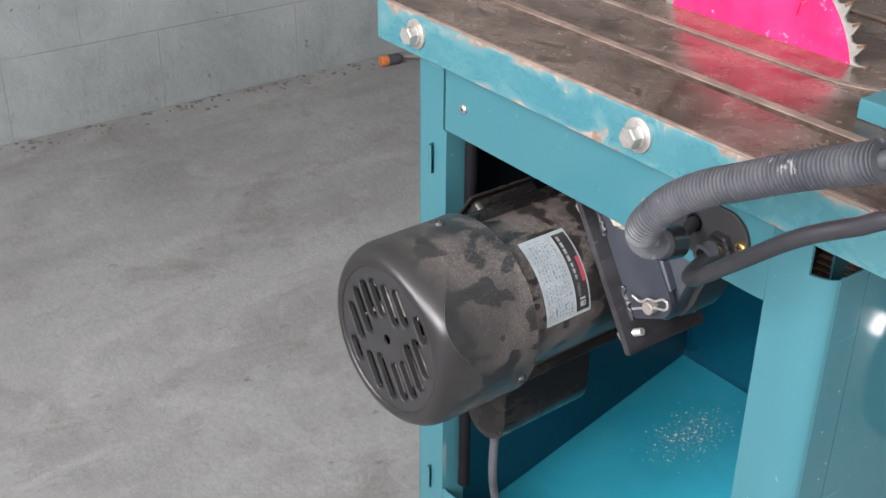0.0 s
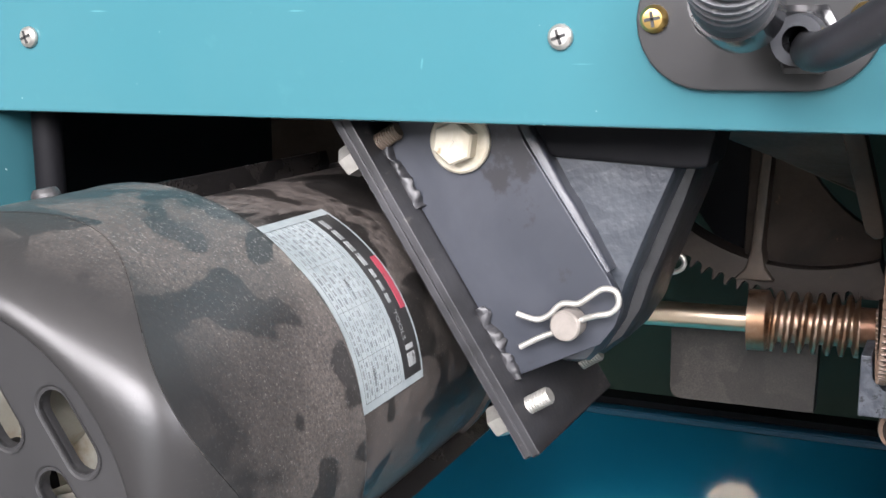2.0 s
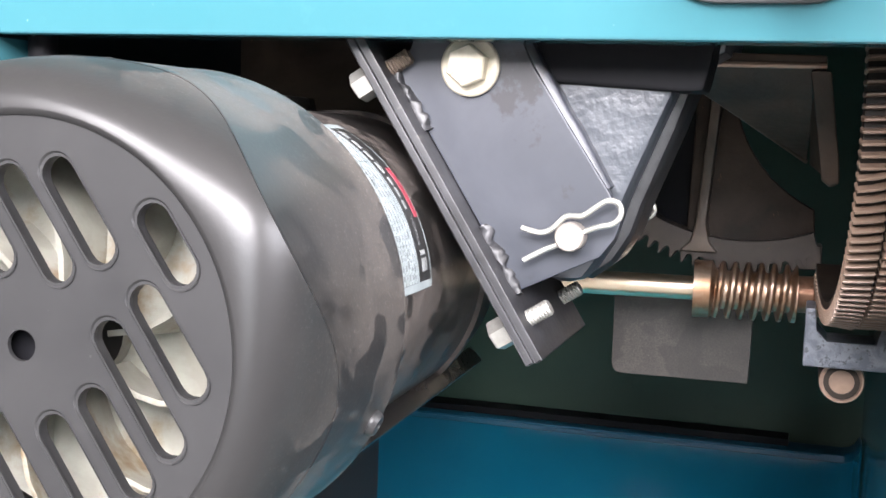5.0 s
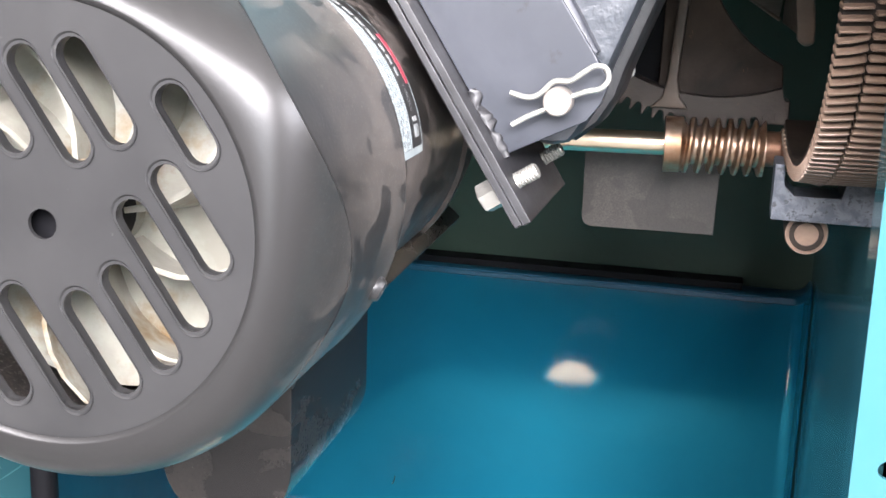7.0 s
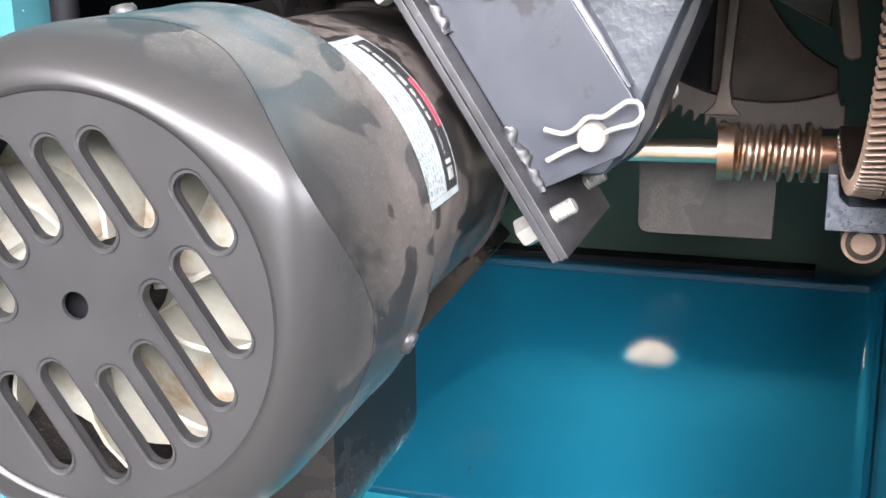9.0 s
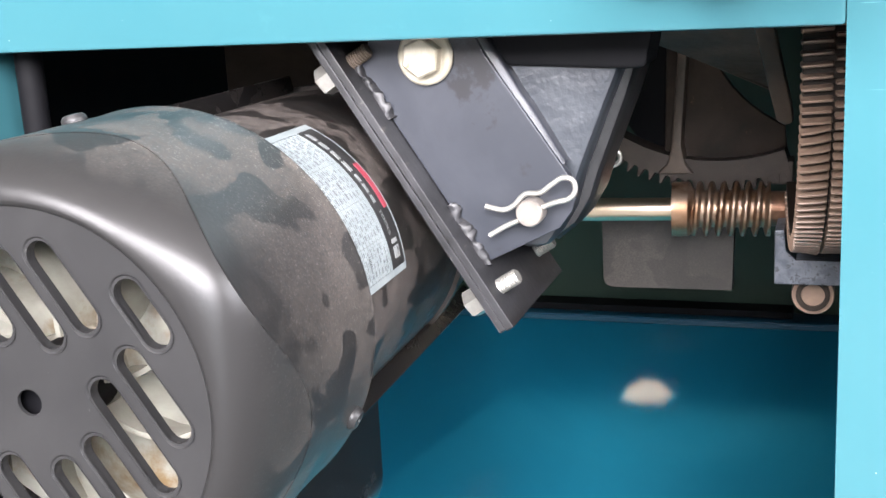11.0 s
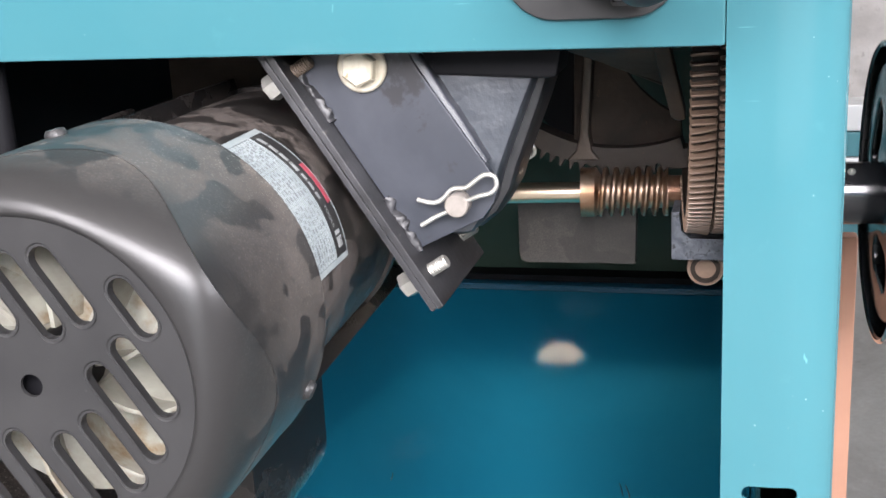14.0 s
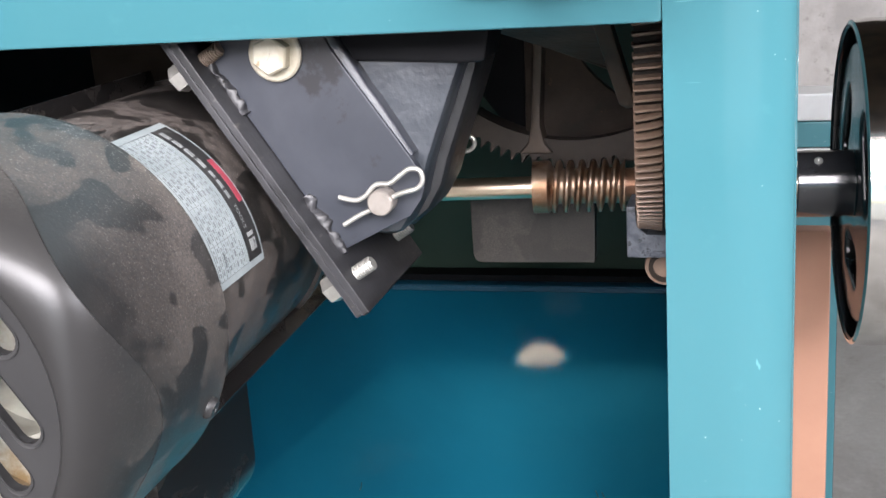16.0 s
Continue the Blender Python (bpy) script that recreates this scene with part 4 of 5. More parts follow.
    rnd = random.Random(9)
    for k in range(8):
        y = 0.1238 + 0.0036 * k
        for t0, t1 in ((6, 16), (18, 30), (32, 45), (47, 61)):
            a = t0 + rnd.uniform(0.3, 1.0)
            while a < t1 - 1:
                w = rnd.uniform(0.9, 2.6)
                local_part("print_bar", curved(a, min(t1, a + w), y, y + rnd.choice((0.0008, 0.0012)), 0.0709, 0.0002, 3), M_PRINT, lab)
                a += w + rnd.uniform(0.35, 1.6)
    for text, t0, y, size in (("3450", 40.0, 0.1370, 0.0026), ("TOOLS", 25.5, 0.1578, 0.0036), ("1996", 14.5, 0.1300, 0.0026)):
        cu = bpy.data.curves.new("lettering", "FONT")
        cu.body, cu.size = text, size
        tmp = bpy.data.objects.new("lettering", cu)
        scene.collection.objects.link(tmp)
        me = bpy.data.meshes.new_from_object(tmp)
        bpy.data.objects.remove(tmp)
        for v in me.vertices:
            a = radians(t0) - v.co.x / 0.0712
            v.co = ((0.0716) * math.cos(a), y + v.co.y, 0.0716 * math.sin(a))
        me.materials.append(M_PALE if text == "TOOLS" else M_INK)
        ob = new("lettering", me)
        ob.parent = lab


motor_parts()
cable = smooth_path([(-0.055, -0.035, 0.520), (-0.056, -0.036, 0.50), (-0.060, -0.034, 0.42), (-0.070, -0.010, 0.34), (-0.080, 0.03, 0.2055)])
solo("motor_cable", tube(cable, 0.0042, 12), M_RUBBER, "black rubber motor lead hanging under the motor", "cable")

# ---- motor bracket ----
T2, N2 = Vector((0.535, 0, -0.845)), Vector((0.845, 0, 0.535))
BASE0 = Vector((-0.024, 0.0, 0.729))
bracket = thing("motor_bracket", (0.0, 0.05, 0.70), "charcoal welded steel motor bracket with bolts and pin", "bracket")


def bracket_parts():
    def slab(off0, off1, y0, y1, s0, s1):
        bm = bmesh.new()
        vs = {}
        for i, s in enumerate((s0, s1)):
            for j, o in enumerate((off0, off1)):
                for k, y in enumerate((y0, y1)):
                    p = BASE0 + T2 * s + N2 * o
                    vs[i, j, k] = bm.verts.new((p.x, y, p.z))
        for quad in (((0, 0, 0), (1, 0, 0), (1, 0, 1), (0, 0, 1)), ((0, 1, 0), (1, 1, 0), (1, 1, 1), (0, 1, 1)), ((0, 0, 0), (0, 1, 0), (0, 1, 1), (0, 0, 1)),
                     ((1, 0, 0), (1, 1, 0), (1, 1, 1), (1, 0, 1)), ((0, 0, 0), (1, 0, 0), (1, 1, 0), (0, 1, 0)), ((0, 0, 1), (1, 0, 1), (1, 1, 1), (0, 1, 1))):
            bm.faces.new([vs[q] for q in quad])
        bmesh.ops.bevel(bm, geom=list(bm.edges), offset=0.0006, segments=2, affect="EDGES", profile=0.5)
        return bm

    part("motor_base_plate", slab(0.0002, 0.0036, 0.013, 0.108, -0.022, 0.1425), M_PLATE, bracket)
    part("hinge_plate", slab(0.0040, 0.0078, 0.012, 0.104, -0.022, 0.1430), M_PLATE, bracket)
    out = [(-0.0085, 0.7185), (-0.0100, 0.7235), (-0.0060, 0.7300), (0.003, 0.750), (0.036, 0.750), (0.0470, 0.7265), (0.0790, 0.6790)]
    out += [(0.0835, 0.6715), (0.0845, 0.6660), (0.0825, 0.6600), (0.0770, 0.6525), (0.0440, 0.6365)]
    edge = [BASE0 + T2 * s + N2 * 0.0080 for s in (0.108, 0.02)]
    out += [(e.x, e.z) for e in edge]
    for y in (0.027, 0.088):
        part("gusset", prism(out, 0.0055, xz(y), [stadium(0.0205, 0.7265, 0.003, 0.0050, 40)] if y < 0.05 else [], bevel=0.0007), M_BRACKET, bracket)
    # painted fillet between the gusset's edge and the cast arm
    bm = bmesh.new()
    fillet = []
    for k in range(15):
        f = k / 14
        near = Vector((0.0425, 0.0285, 0.7360)).lerp(Vector((0.0785, 0.0285, 0.6795)), f)
        wide = (0.0032 - 0.0014 * f) * (1 + 0.25 * noise.noise(Vector((f * 9, 0.3, 0))))
        mid = near + N2 * wide * 0.65 + Vector((0, 0.0006, 0))
        fillet.append([bm.verts.new(p) for p in (near - N2 * 0.001, mid, near + N2 * wide + Vector((0, 0.0022, 0)), near + N2 * wide + Vector((0, 0.0095, 0)), near - N2 * 0.001 + Vector((0, 0.0095, 0)))])
    for p, q in zip(fillet, fillet[1:]):
        for k in range(5):
            bm.faces.new((p[k], p[(k + 1) % 5], q[(k + 1) % 5], q[k]))
    bm.faces.new(fillet[0])
    bm.faces.new(fillet[-1])
    part("edge_weld", bm, M_BRACKET, bracket, "smooth painted weld along the gusset's edge", 60)
    # weld beads
    rnd = random.Random(2)
    for s0, s1 in ((0.012, 0.040), (0.085, 0.116)):
        run = []
        k = s0
        while k < s1:
            p = BASE0 + T2 * k + N2 * (0.0082 + rnd.uniform(-0.0001, 0.0002))
            run.append(Vector((p.x, 0.0264 + rnd.uniform(-0.0001, 0.0001), p.z)))
            k += 0.0007
        bm = tube(run, lambda q: 0.0026 + 0.0003 * math.sin(q * 310 + 1), 14)
        for v in bm.verts:
            v.co += Vector((1, 0.6, 1)) * 0.0016 * noise.noise(v.co * 240) + N2 * 0.0007 * noise.noise(v.co * 620 + Vector((5, 0, 0)))
        part("weld_bead", bm, M_PLATE, bracket, "lumpy painted weld bead", 50)
    # plate bolts along the plate's normal
    for s, y in ((0.010, 0.0245), (0.1262, 0.0245), (0.010, 0.088), (0.1262, 0.088)):
        p = BASE0 + T2 * s
        p = Vector((p.x, y, p.z))
        head = toward(p + N2 * 0.0002, -N2, 15)
        b = part("plate_bolt", hex_head(head, 0.0116, 0.0078, 0.0070, 0.0014), M_ZINC, bracket, "zinc hex bolt with threaded end")
        part("bolt_thread", thread(toward(p + N2 * 0.0079, N2), 0.0036, 0.0098), M_RIB if s < 0.05 else M_ZINC, b)
    # big flange bolt
    big = part("flange_bolt", hex_head(toward((0.0215, 0.0268, 0.7262), (0, -1, 0), 22), 0.0150, 0.0062, 0.0122, 0.0024), M_CREAM, bracket, "yellowish zinc flange bolt")
    bm = box((-0.0018, -0.0005, 0.0090), (0.0012, 0.0003, 0.00935))
    bmesh.ops.transform(bm, matrix=toward((0.0215, 0.0268, 0.7262), (0, -1, 0), 50), verts=bm.verts)
    part("head_mark", bm, M_CREAM, big)
    # hinge pin and spring clip
    pin = part("hinge_pin", lathe([(0, 0), (0.0058, 0), (0.0058, 0.0080), (0.0052, 0.0088), (0, 0.0088)], 32, toward((0.066, 0.0265, 0.6605), (0, -1, 0))), M_PIN, bracket)
    c = Vector((0.066, 0.0215, 0.6605))
    off = lambda *pts: smooth_path([c + Vector((x, y, z)) for x, y, z in pts], 6)
    wire = off((-0.0195, -0.001, 0.0025), (-0.0120, -0.001, 0.0010), (-0.0070, -0.001, 0.0030), (-0.0020, -0.001, 0.0078), (0.0045, -0.001, 0.0085), (0.0095, -0.001, 0.0120), (0.0140, -0.001, 0.0148),
               (0.0185, -0.001, 0.0140), (0.0195, -0.001, 0.0095), (0.0165, -0.001, 0.0060), (0.0110, -0.001, 0.0045), (0.0050, 0.0, 0.0020), (-0.0040, 0.0, -0.0030), (-0.0110, 0.0, -0.0062), (-0.0185, 0.0, -0.0105))
    part("spring_clip", tube(wire, 0.00115, 10), M_ZINC, pin, "bent zinc spring clip through the pin")
    tip = smooth_path([(0.0680, 0.1215, 0.6600), (0.0760, 0.1215, 0.6610), (0.0825, 0.1215, 0.6622), (0.0855, 0.1215, 0.6648), (0.0850, 0.1215, 0.6685), (0.0815, 0.1215, 0.6695), (0.0760, 0.1215, 0.6670), (0.0690, 0.1215, 0.6640)], 5)
    part("far_clip", tube(tip, 0.00115, 10), M_ZINC, pin)
    far = [Vector((0.066, 0.0325, 0.6605)), Vector((0.066, 0.126, 0.6605))]
    part("pin_shank", tube(far, 0.0052, 16), M_IRON, pin)
    # rough casting held between the gussets
    cast = [(0.005, 0.760), (0.114, 0.760), (0.1060, 0.7270), (0.0960, 0.7030), (0.0845, 0.6740), (0.0795, 0.6570), (0.0690, 0.6400), (0.052, 0.640), (0.030, 0.690), (0.010, 0.725)]
    part("cast_arm", prism(cast, 0.048, xz(0.0368), bevel=0.0065), M_CAST, bracket, "rough hammered black cast arm")
    # added black block makes the shadow over the arm's upper part
    part("arm_shadow", prism([(0.034, 0.800), (0.130, 0.800), (0.113, 0.7185), (0.104, 0.7180), (0.046, 0.7210)], 0.030, xz(0.0338), bevel=0.002), M_SHADE, bracket, "black block standing for the shadow on the upper arm")
    back = [(0.040, 0.760), (0.1170, 0.760), (0.1100, 0.7270), (0.1020, 0.7030), (0.0900, 0.6720), (0.0862, 0.6600), (0.0790, 0.6480), (0.0690, 0.6400), (0.050, 0.645)]
    part("arm_side", prism(back, 0.042, xz(0.0520), bevel=0.0080), M_ARMSIDE, bracket, "rounded flank of the arm, coloured darker for shade")
    part("arm_spine", prism([(-0.02, 0.800), (0.13, 0.800), (0.119, 0.735), (0.095, 0.72), (0.03, 0.742), (-0.02, 0.77)], 0.085, xz(0.0555), bevel=0.003), M_CAST, bracket)


bracket_parts()

# ---- trunnion with its toothed sector ----
trunnion = thing("trunnion", (0.10, 0.24, 0.70), "dark oily cast iron trunnion with a toothed sector", "trunnion")


def trunnion_parts():
    cx, cz, r = 0.116, 0.7525, 0.1250
    rear = lambda y: Matrix.Translation((0.004, 0.009, -0.001)) @ xz(y)
    pts = []
    n = 17
    for i in range(n):
        a0 = 238.0 + 3.1 * i
        for da, rr in ((0.0, r - 0.0056), (0.7, r - 0.0048), (1.25, r), (1.85, r), (2.4, r - 0.0048)):
            pts.append((cx + rr * math.cos(radians(a0 + da)), cz + rr * math.sin(radians(a0 + da))))
    inner = arc(cx, cz, r - 0.0175, 290.5, 236, 24)
    part("toothed_rim", prism(pts + inner, 0.020, rear(0.226), bevel=0.0004), M_IRON, trunnion, "", 25)
    part("rim_end", box((0.145, 0.2352, 0.6305), (0.1625, 0.2545, 0.6440), 0.0012), M_IRON, trunnion)
    web = arc(cx, cz, r - 0.012, 254, 290, 14) + arc(0.185, 0.735, 0.078, 246, 180, 12) + [(0.104, 0.76), (0.088, 0.76)]
    part("web", prism(web, 0.007, rear(0.236), bevel=0.001), M_DARKIRON, trunnion)
    part("rib", prism([(0.0825, 0.638), (0.1035, 0.638), (0.0985, 0.644), (0.0965, 0.655), (0.1040, 0.760), (0.0985, 0.760), (0.0910, 0.655), (0.0885, 0.644)], 0.022, rear(0.222), bevel=0.0012), M_RIB, trunnion)
    # recess left of the rib, blackened for the shadow in it
    part("cheek", prism([(0.035, 0.70), (0.070, 0.652), (0.091, 0.645), (0.098, 0.76), (0.035, 0.76)], 0.006, rear(0.246), bevel=0.001), M_SHADE, trunnion)
    # overhanging arm with its turned lip, slanting web and drop leg
    part("upper_shelf", prism([(0.060, 0.7405), (0.080, 0.7325), (0.158, 0.7315), (0.158, 0.7365), (0.082, 0.7378), (0.062, 0.7455)], 0.120, xz(0.088), bevel=0.001), M_DARKIRON, trunnion)
    part("lip_bead", tube(smooth_path([(0.061, 0.0875, 0.7408), (0.080, 0.0875, 0.7330), (0.100, 0.0875, 0.7322), (0.158, 0.0875, 0.7320)], 5), 0.0013, 8), M_GEAR, trunnion, "rusty bead along the arm's lip")
    def leaf(corners, lift):
        """Plate between corners in the world, made thick by the given shift."""
        bm = bmesh.new()
        low = [bm.verts.new(c) for c in corners]
        high = [bm.verts.new(Vector(c) + Vector(lift)) for c in corners]
        bm.faces.new(low)
        bm.faces.new(high)
        for i in range(len(low)):
            j = (i + 1) % len(low)
            bm.faces.new((low[i], low[j], high[j], high[i]))
        bmesh.ops.bevel(bm, geom=list(bm.edges), offset=0.0008, segments=2, affect="EDGES", profile=0.5)
        return bm

    edge = [Vector((0.0870, 0.0920, 0.7330)), Vector((0.1136, 0.1355, 0.7160)), Vector((0.1515, 0.1960, 0.6900))]
    part("shelf_web", leaf([(0.0870, 0.0892, 0.7315), (0.1550, 0.0892, 0.7308), (0.1515, 0.1960, 0.6900), (0.1136, 0.1355, 0.7160)], (0, 0.002, 0.004)), M_DARKIRON, trunnion)
    part("web_edge", tube(edge, 0.0012, 8), M_RIB, trunnion)
    leg = prism([(0.1515, 0.7300), (0.1600, 0.7300), (0.1662, 0.6900), (0.1668, 0.6815), (0.1625, 0.6800), (0.1590, 0.6830)], 0.012, xz(0.0840), bevel=0.0014)
    for v in leg.verts:
        v.co.y += 0.9 * (0.7300 - v.co.z)
    part("drop_leg", leg, M_DARKIRON, trunnion)
    part("leg_back", leaf([(0.1515, 0.096, 0.7300), (0.1545, 0.096, 0.7300), (0.1590, 0.140, 0.6850), (0.1530, 0.196, 0.6880)], (0.003, 0.002, 0.001)), M_DARKIRON, trunnion)
    part("blade_shroud", prism([(-0.15, 0.660), (0.058, 0.655), (0.067, 0.664), (0.075, 0.679), (0.085, 0.699), (0.094, 0.719), (0.108, 0.760), (-0.15, 0.760)], 0.004, xz(0.162), bevel=0.0008), M_DARKIRON, trunnion, "dark brown shroud plate before the blade")
    # two blocks added to keep the bay's left and top dark
    part("left_darkener", box((-0.21, 0.300, 0.60), (-0.13, 0.312, 0.8025), 0.002), M_IRON, trunnion)
    part("top_darkener", box((-0.16, 0.060, 0.768), (0.20, 0.150, 0.8025), 0.004), M_IRON, trunnion)
    # stop plate under the worm
    out = [(0.0435, 0.612), (0.124, 0.612), (0.1225, 0.5605)] + arc(0.0495, 0.5660, 0.006, 270, 180, 6)
    part("stop_plate", prism(out, 0.012, rear(0.252), bevel=0.0007), M_SOOT, trunnion, "sooty black steel stop plate")


trunnion_parts()


def worm():
    y, z = 0.2270, 0.6165
    t = thing("worm_shaft", (0.09, y, z), "bright steel shaft with a greasy worm", "worm shaft")
    part("shaft", lathe([(0, -0.03), (0.0066, -0.03), (0.0066, 0.0925), (0, 0.0925)], 40, Matrix.Translation((0, y, z)) @ AX["x"]), M_SHAFT, t)
    # worm as a swept helical profile
    bm = bmesh.new()
    L, pitch, n = 0.0545, 0.0068, 36
    steps = 96
    rings = []
    for i in range(steps + 1):
        h = L * i / steps
        ring = []
        for k in range(n):
            ph = (h / pitch + k / n) % 1.0
            tooth = min(1.0, max(0.0, (abs(ph - 0.5) - 0.14) / 0.18))
            edge = min(1.0, h / 0.010, (L - h) / 0.003)
            r = 0.0158 - 0.0052 * tooth * max(0.0, min(1.0, (h - 0.009) / 0.004)) * edge
            a = 2 * math.pi * k / n
            ring.append(bm.verts.new((0.0910 + h, y + r * math.cos(a), z + r * math.sin(a))))
        rings.append(ring)
    for a, b in zip(rings, rings[1:]):
        for k in range(n):
            bm.faces.new((a[k], a[(k + 1) % n], b[(k + 1) % n], b[k]))
    bm.faces.new(rings[0])
    bm.faces.new(rings[-1])
    part("worm", bm, M_WORM, t, "worn worm thread smeared with brown grease", 60)
    part("neck", lathe([(0, 0.1455), (0.0100, 0.1455), (0.0100, 0.154), (0.0118, 0.155), (0.0118, 0.166), (0, 0.166)], 32, Matrix.Translation((0, y, z)) @ AX["x"]), M_COPPER, t)
    t.matrix_world = Matrix.Translation((0.123, y + 0.001, z + 0.001)) @ pose(0, 0, 0, 0, 0, 5) @ Matrix.Translation((0.09 - 0.118, 0, 0))


worm()


def spur_gear():
    y, z, r = 0.160, 0.722, 0.1080
    t = thing("spur_gear", (0.175, y, z), "large greasy brown iron gear sector with two rows of teeth", "gear")
    m = Matrix.Translation((0, y, z)) @ AX["x"]
    rim = arc(0, 0, r - 0.0040, 95, 300, 70) + arc(0, 0, r - 0.0120, 300, 95, 70)
    # rim coloured near black so that the tooth gaps look shaded
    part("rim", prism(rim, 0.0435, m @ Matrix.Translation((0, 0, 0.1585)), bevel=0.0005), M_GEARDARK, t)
    n = 138
    proto = None
    for row, (x0, x1, tilt, half) in enumerate(((0.1576, 0.1708, 3.0, 0.0), (0.1712, 0.2015, 0.0, 0.5))):
        shapes = {}
        for i in range(n):
            a = 2 * math.pi * (i + half) / n
            if not 1.75 < a < 5.2:
                continue
            scooped = row == 0 and math.sin(a) < -0.30
            if scooped not in shapes:
                bm = box((-0.00135, -(x1 - x0) / 2, -0.0046), (0.00135, (x1 - x0) / 2, 0.0038), 0.0006, 1)
                if scooped:
                    bmesh.ops.bisect_plane(bm, geom=bm.verts[:] + bm.edges[:] + bm.faces[:], plane_co=(0, 0, 0), plane_no=(0, 1, 0))
                    bmesh.ops.bisect_plane(bm, geom=bm.verts[:] + bm.edges[:] + bm.faces[:], plane_co=(0, 0.003, 0), plane_no=(0, 1, 0))
                for v in bm.verts:
                    u = (v.co.y / (x1 - x0) + 0.5) if scooped else 0.0
                    if v.co.z > 0:
                        v.co.x *= 0.62
                        v.co.y *= 0.97
                        v.co.z += 0.0016 * (u * u - 0.4) if scooped else 0.0
                    v.co.x -= 0.0026 * u * u
                ob = link_mesh("tooth", bm, M_GEAR)
                shapes[scooped] = ob.data
            else:
                ob = new("tooth", shapes[scooped])
            nrm = Vector((0, math.cos(a), math.sin(a)))
            tan = Vector((0, -math.sin(a), math.cos(a)))
            p = Vector(((x0 + x1) / 2, y, z)) + nrm * (r - 0.0038)
            mat = Matrix(((tan.x, 1, nrm.x, p.x), (tan.y, 0, nrm.y, p.y), (tan.z, 0, nrm.z, p.z), (0, 0, 0, 1))) @ pose(0, 0, 0, 0, 0, tilt)
            ob.parent = t
            bpy.context.view_layer.update() if proto is None else None
            proto = ob
            ob.matrix_basis = Matrix.Translation((-0.175, -y, -z)) @ mat
    t.matrix_world = Matrix.Translation((0.1805, y + 0.006, z - 0.002)) @ pose(0, 0, 0, 0, 0, 5)
    # yoke under the gear with its clamping stud
    out = [(0.152, 0.620), (0.157, 0.620), (0.158, 0.609), (0.163, 0.604), (0.186, 0.604), (0.188, 0.612), (0.205, 0.612), (0.205, 0.5905), (0.152, 0.5905)]
    k = thing("yoke", (0.175, 0.18, 0.6), "speckled blue-grey cast yoke with a round stud", "yoke")
    part("casting", prism(out, 0.030, xz(0.170), bevel=0.001), M_YOKE, k)
    part("stud", lathe([(0, 0), (0.0108, 0), (0.0112, 0.001), (0.0112, 0.03), (0, 0.03)], 32, toward((0.1715, 0.182, 0.5820), (0, 1, 0))), M_GEAR, k, "brown greasy stud")
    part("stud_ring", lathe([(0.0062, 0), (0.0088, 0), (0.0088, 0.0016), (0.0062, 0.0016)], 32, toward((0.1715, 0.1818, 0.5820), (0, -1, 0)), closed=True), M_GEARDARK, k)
    k.location += Vector((0.004, 0.006, -0.002))


spur_gear()


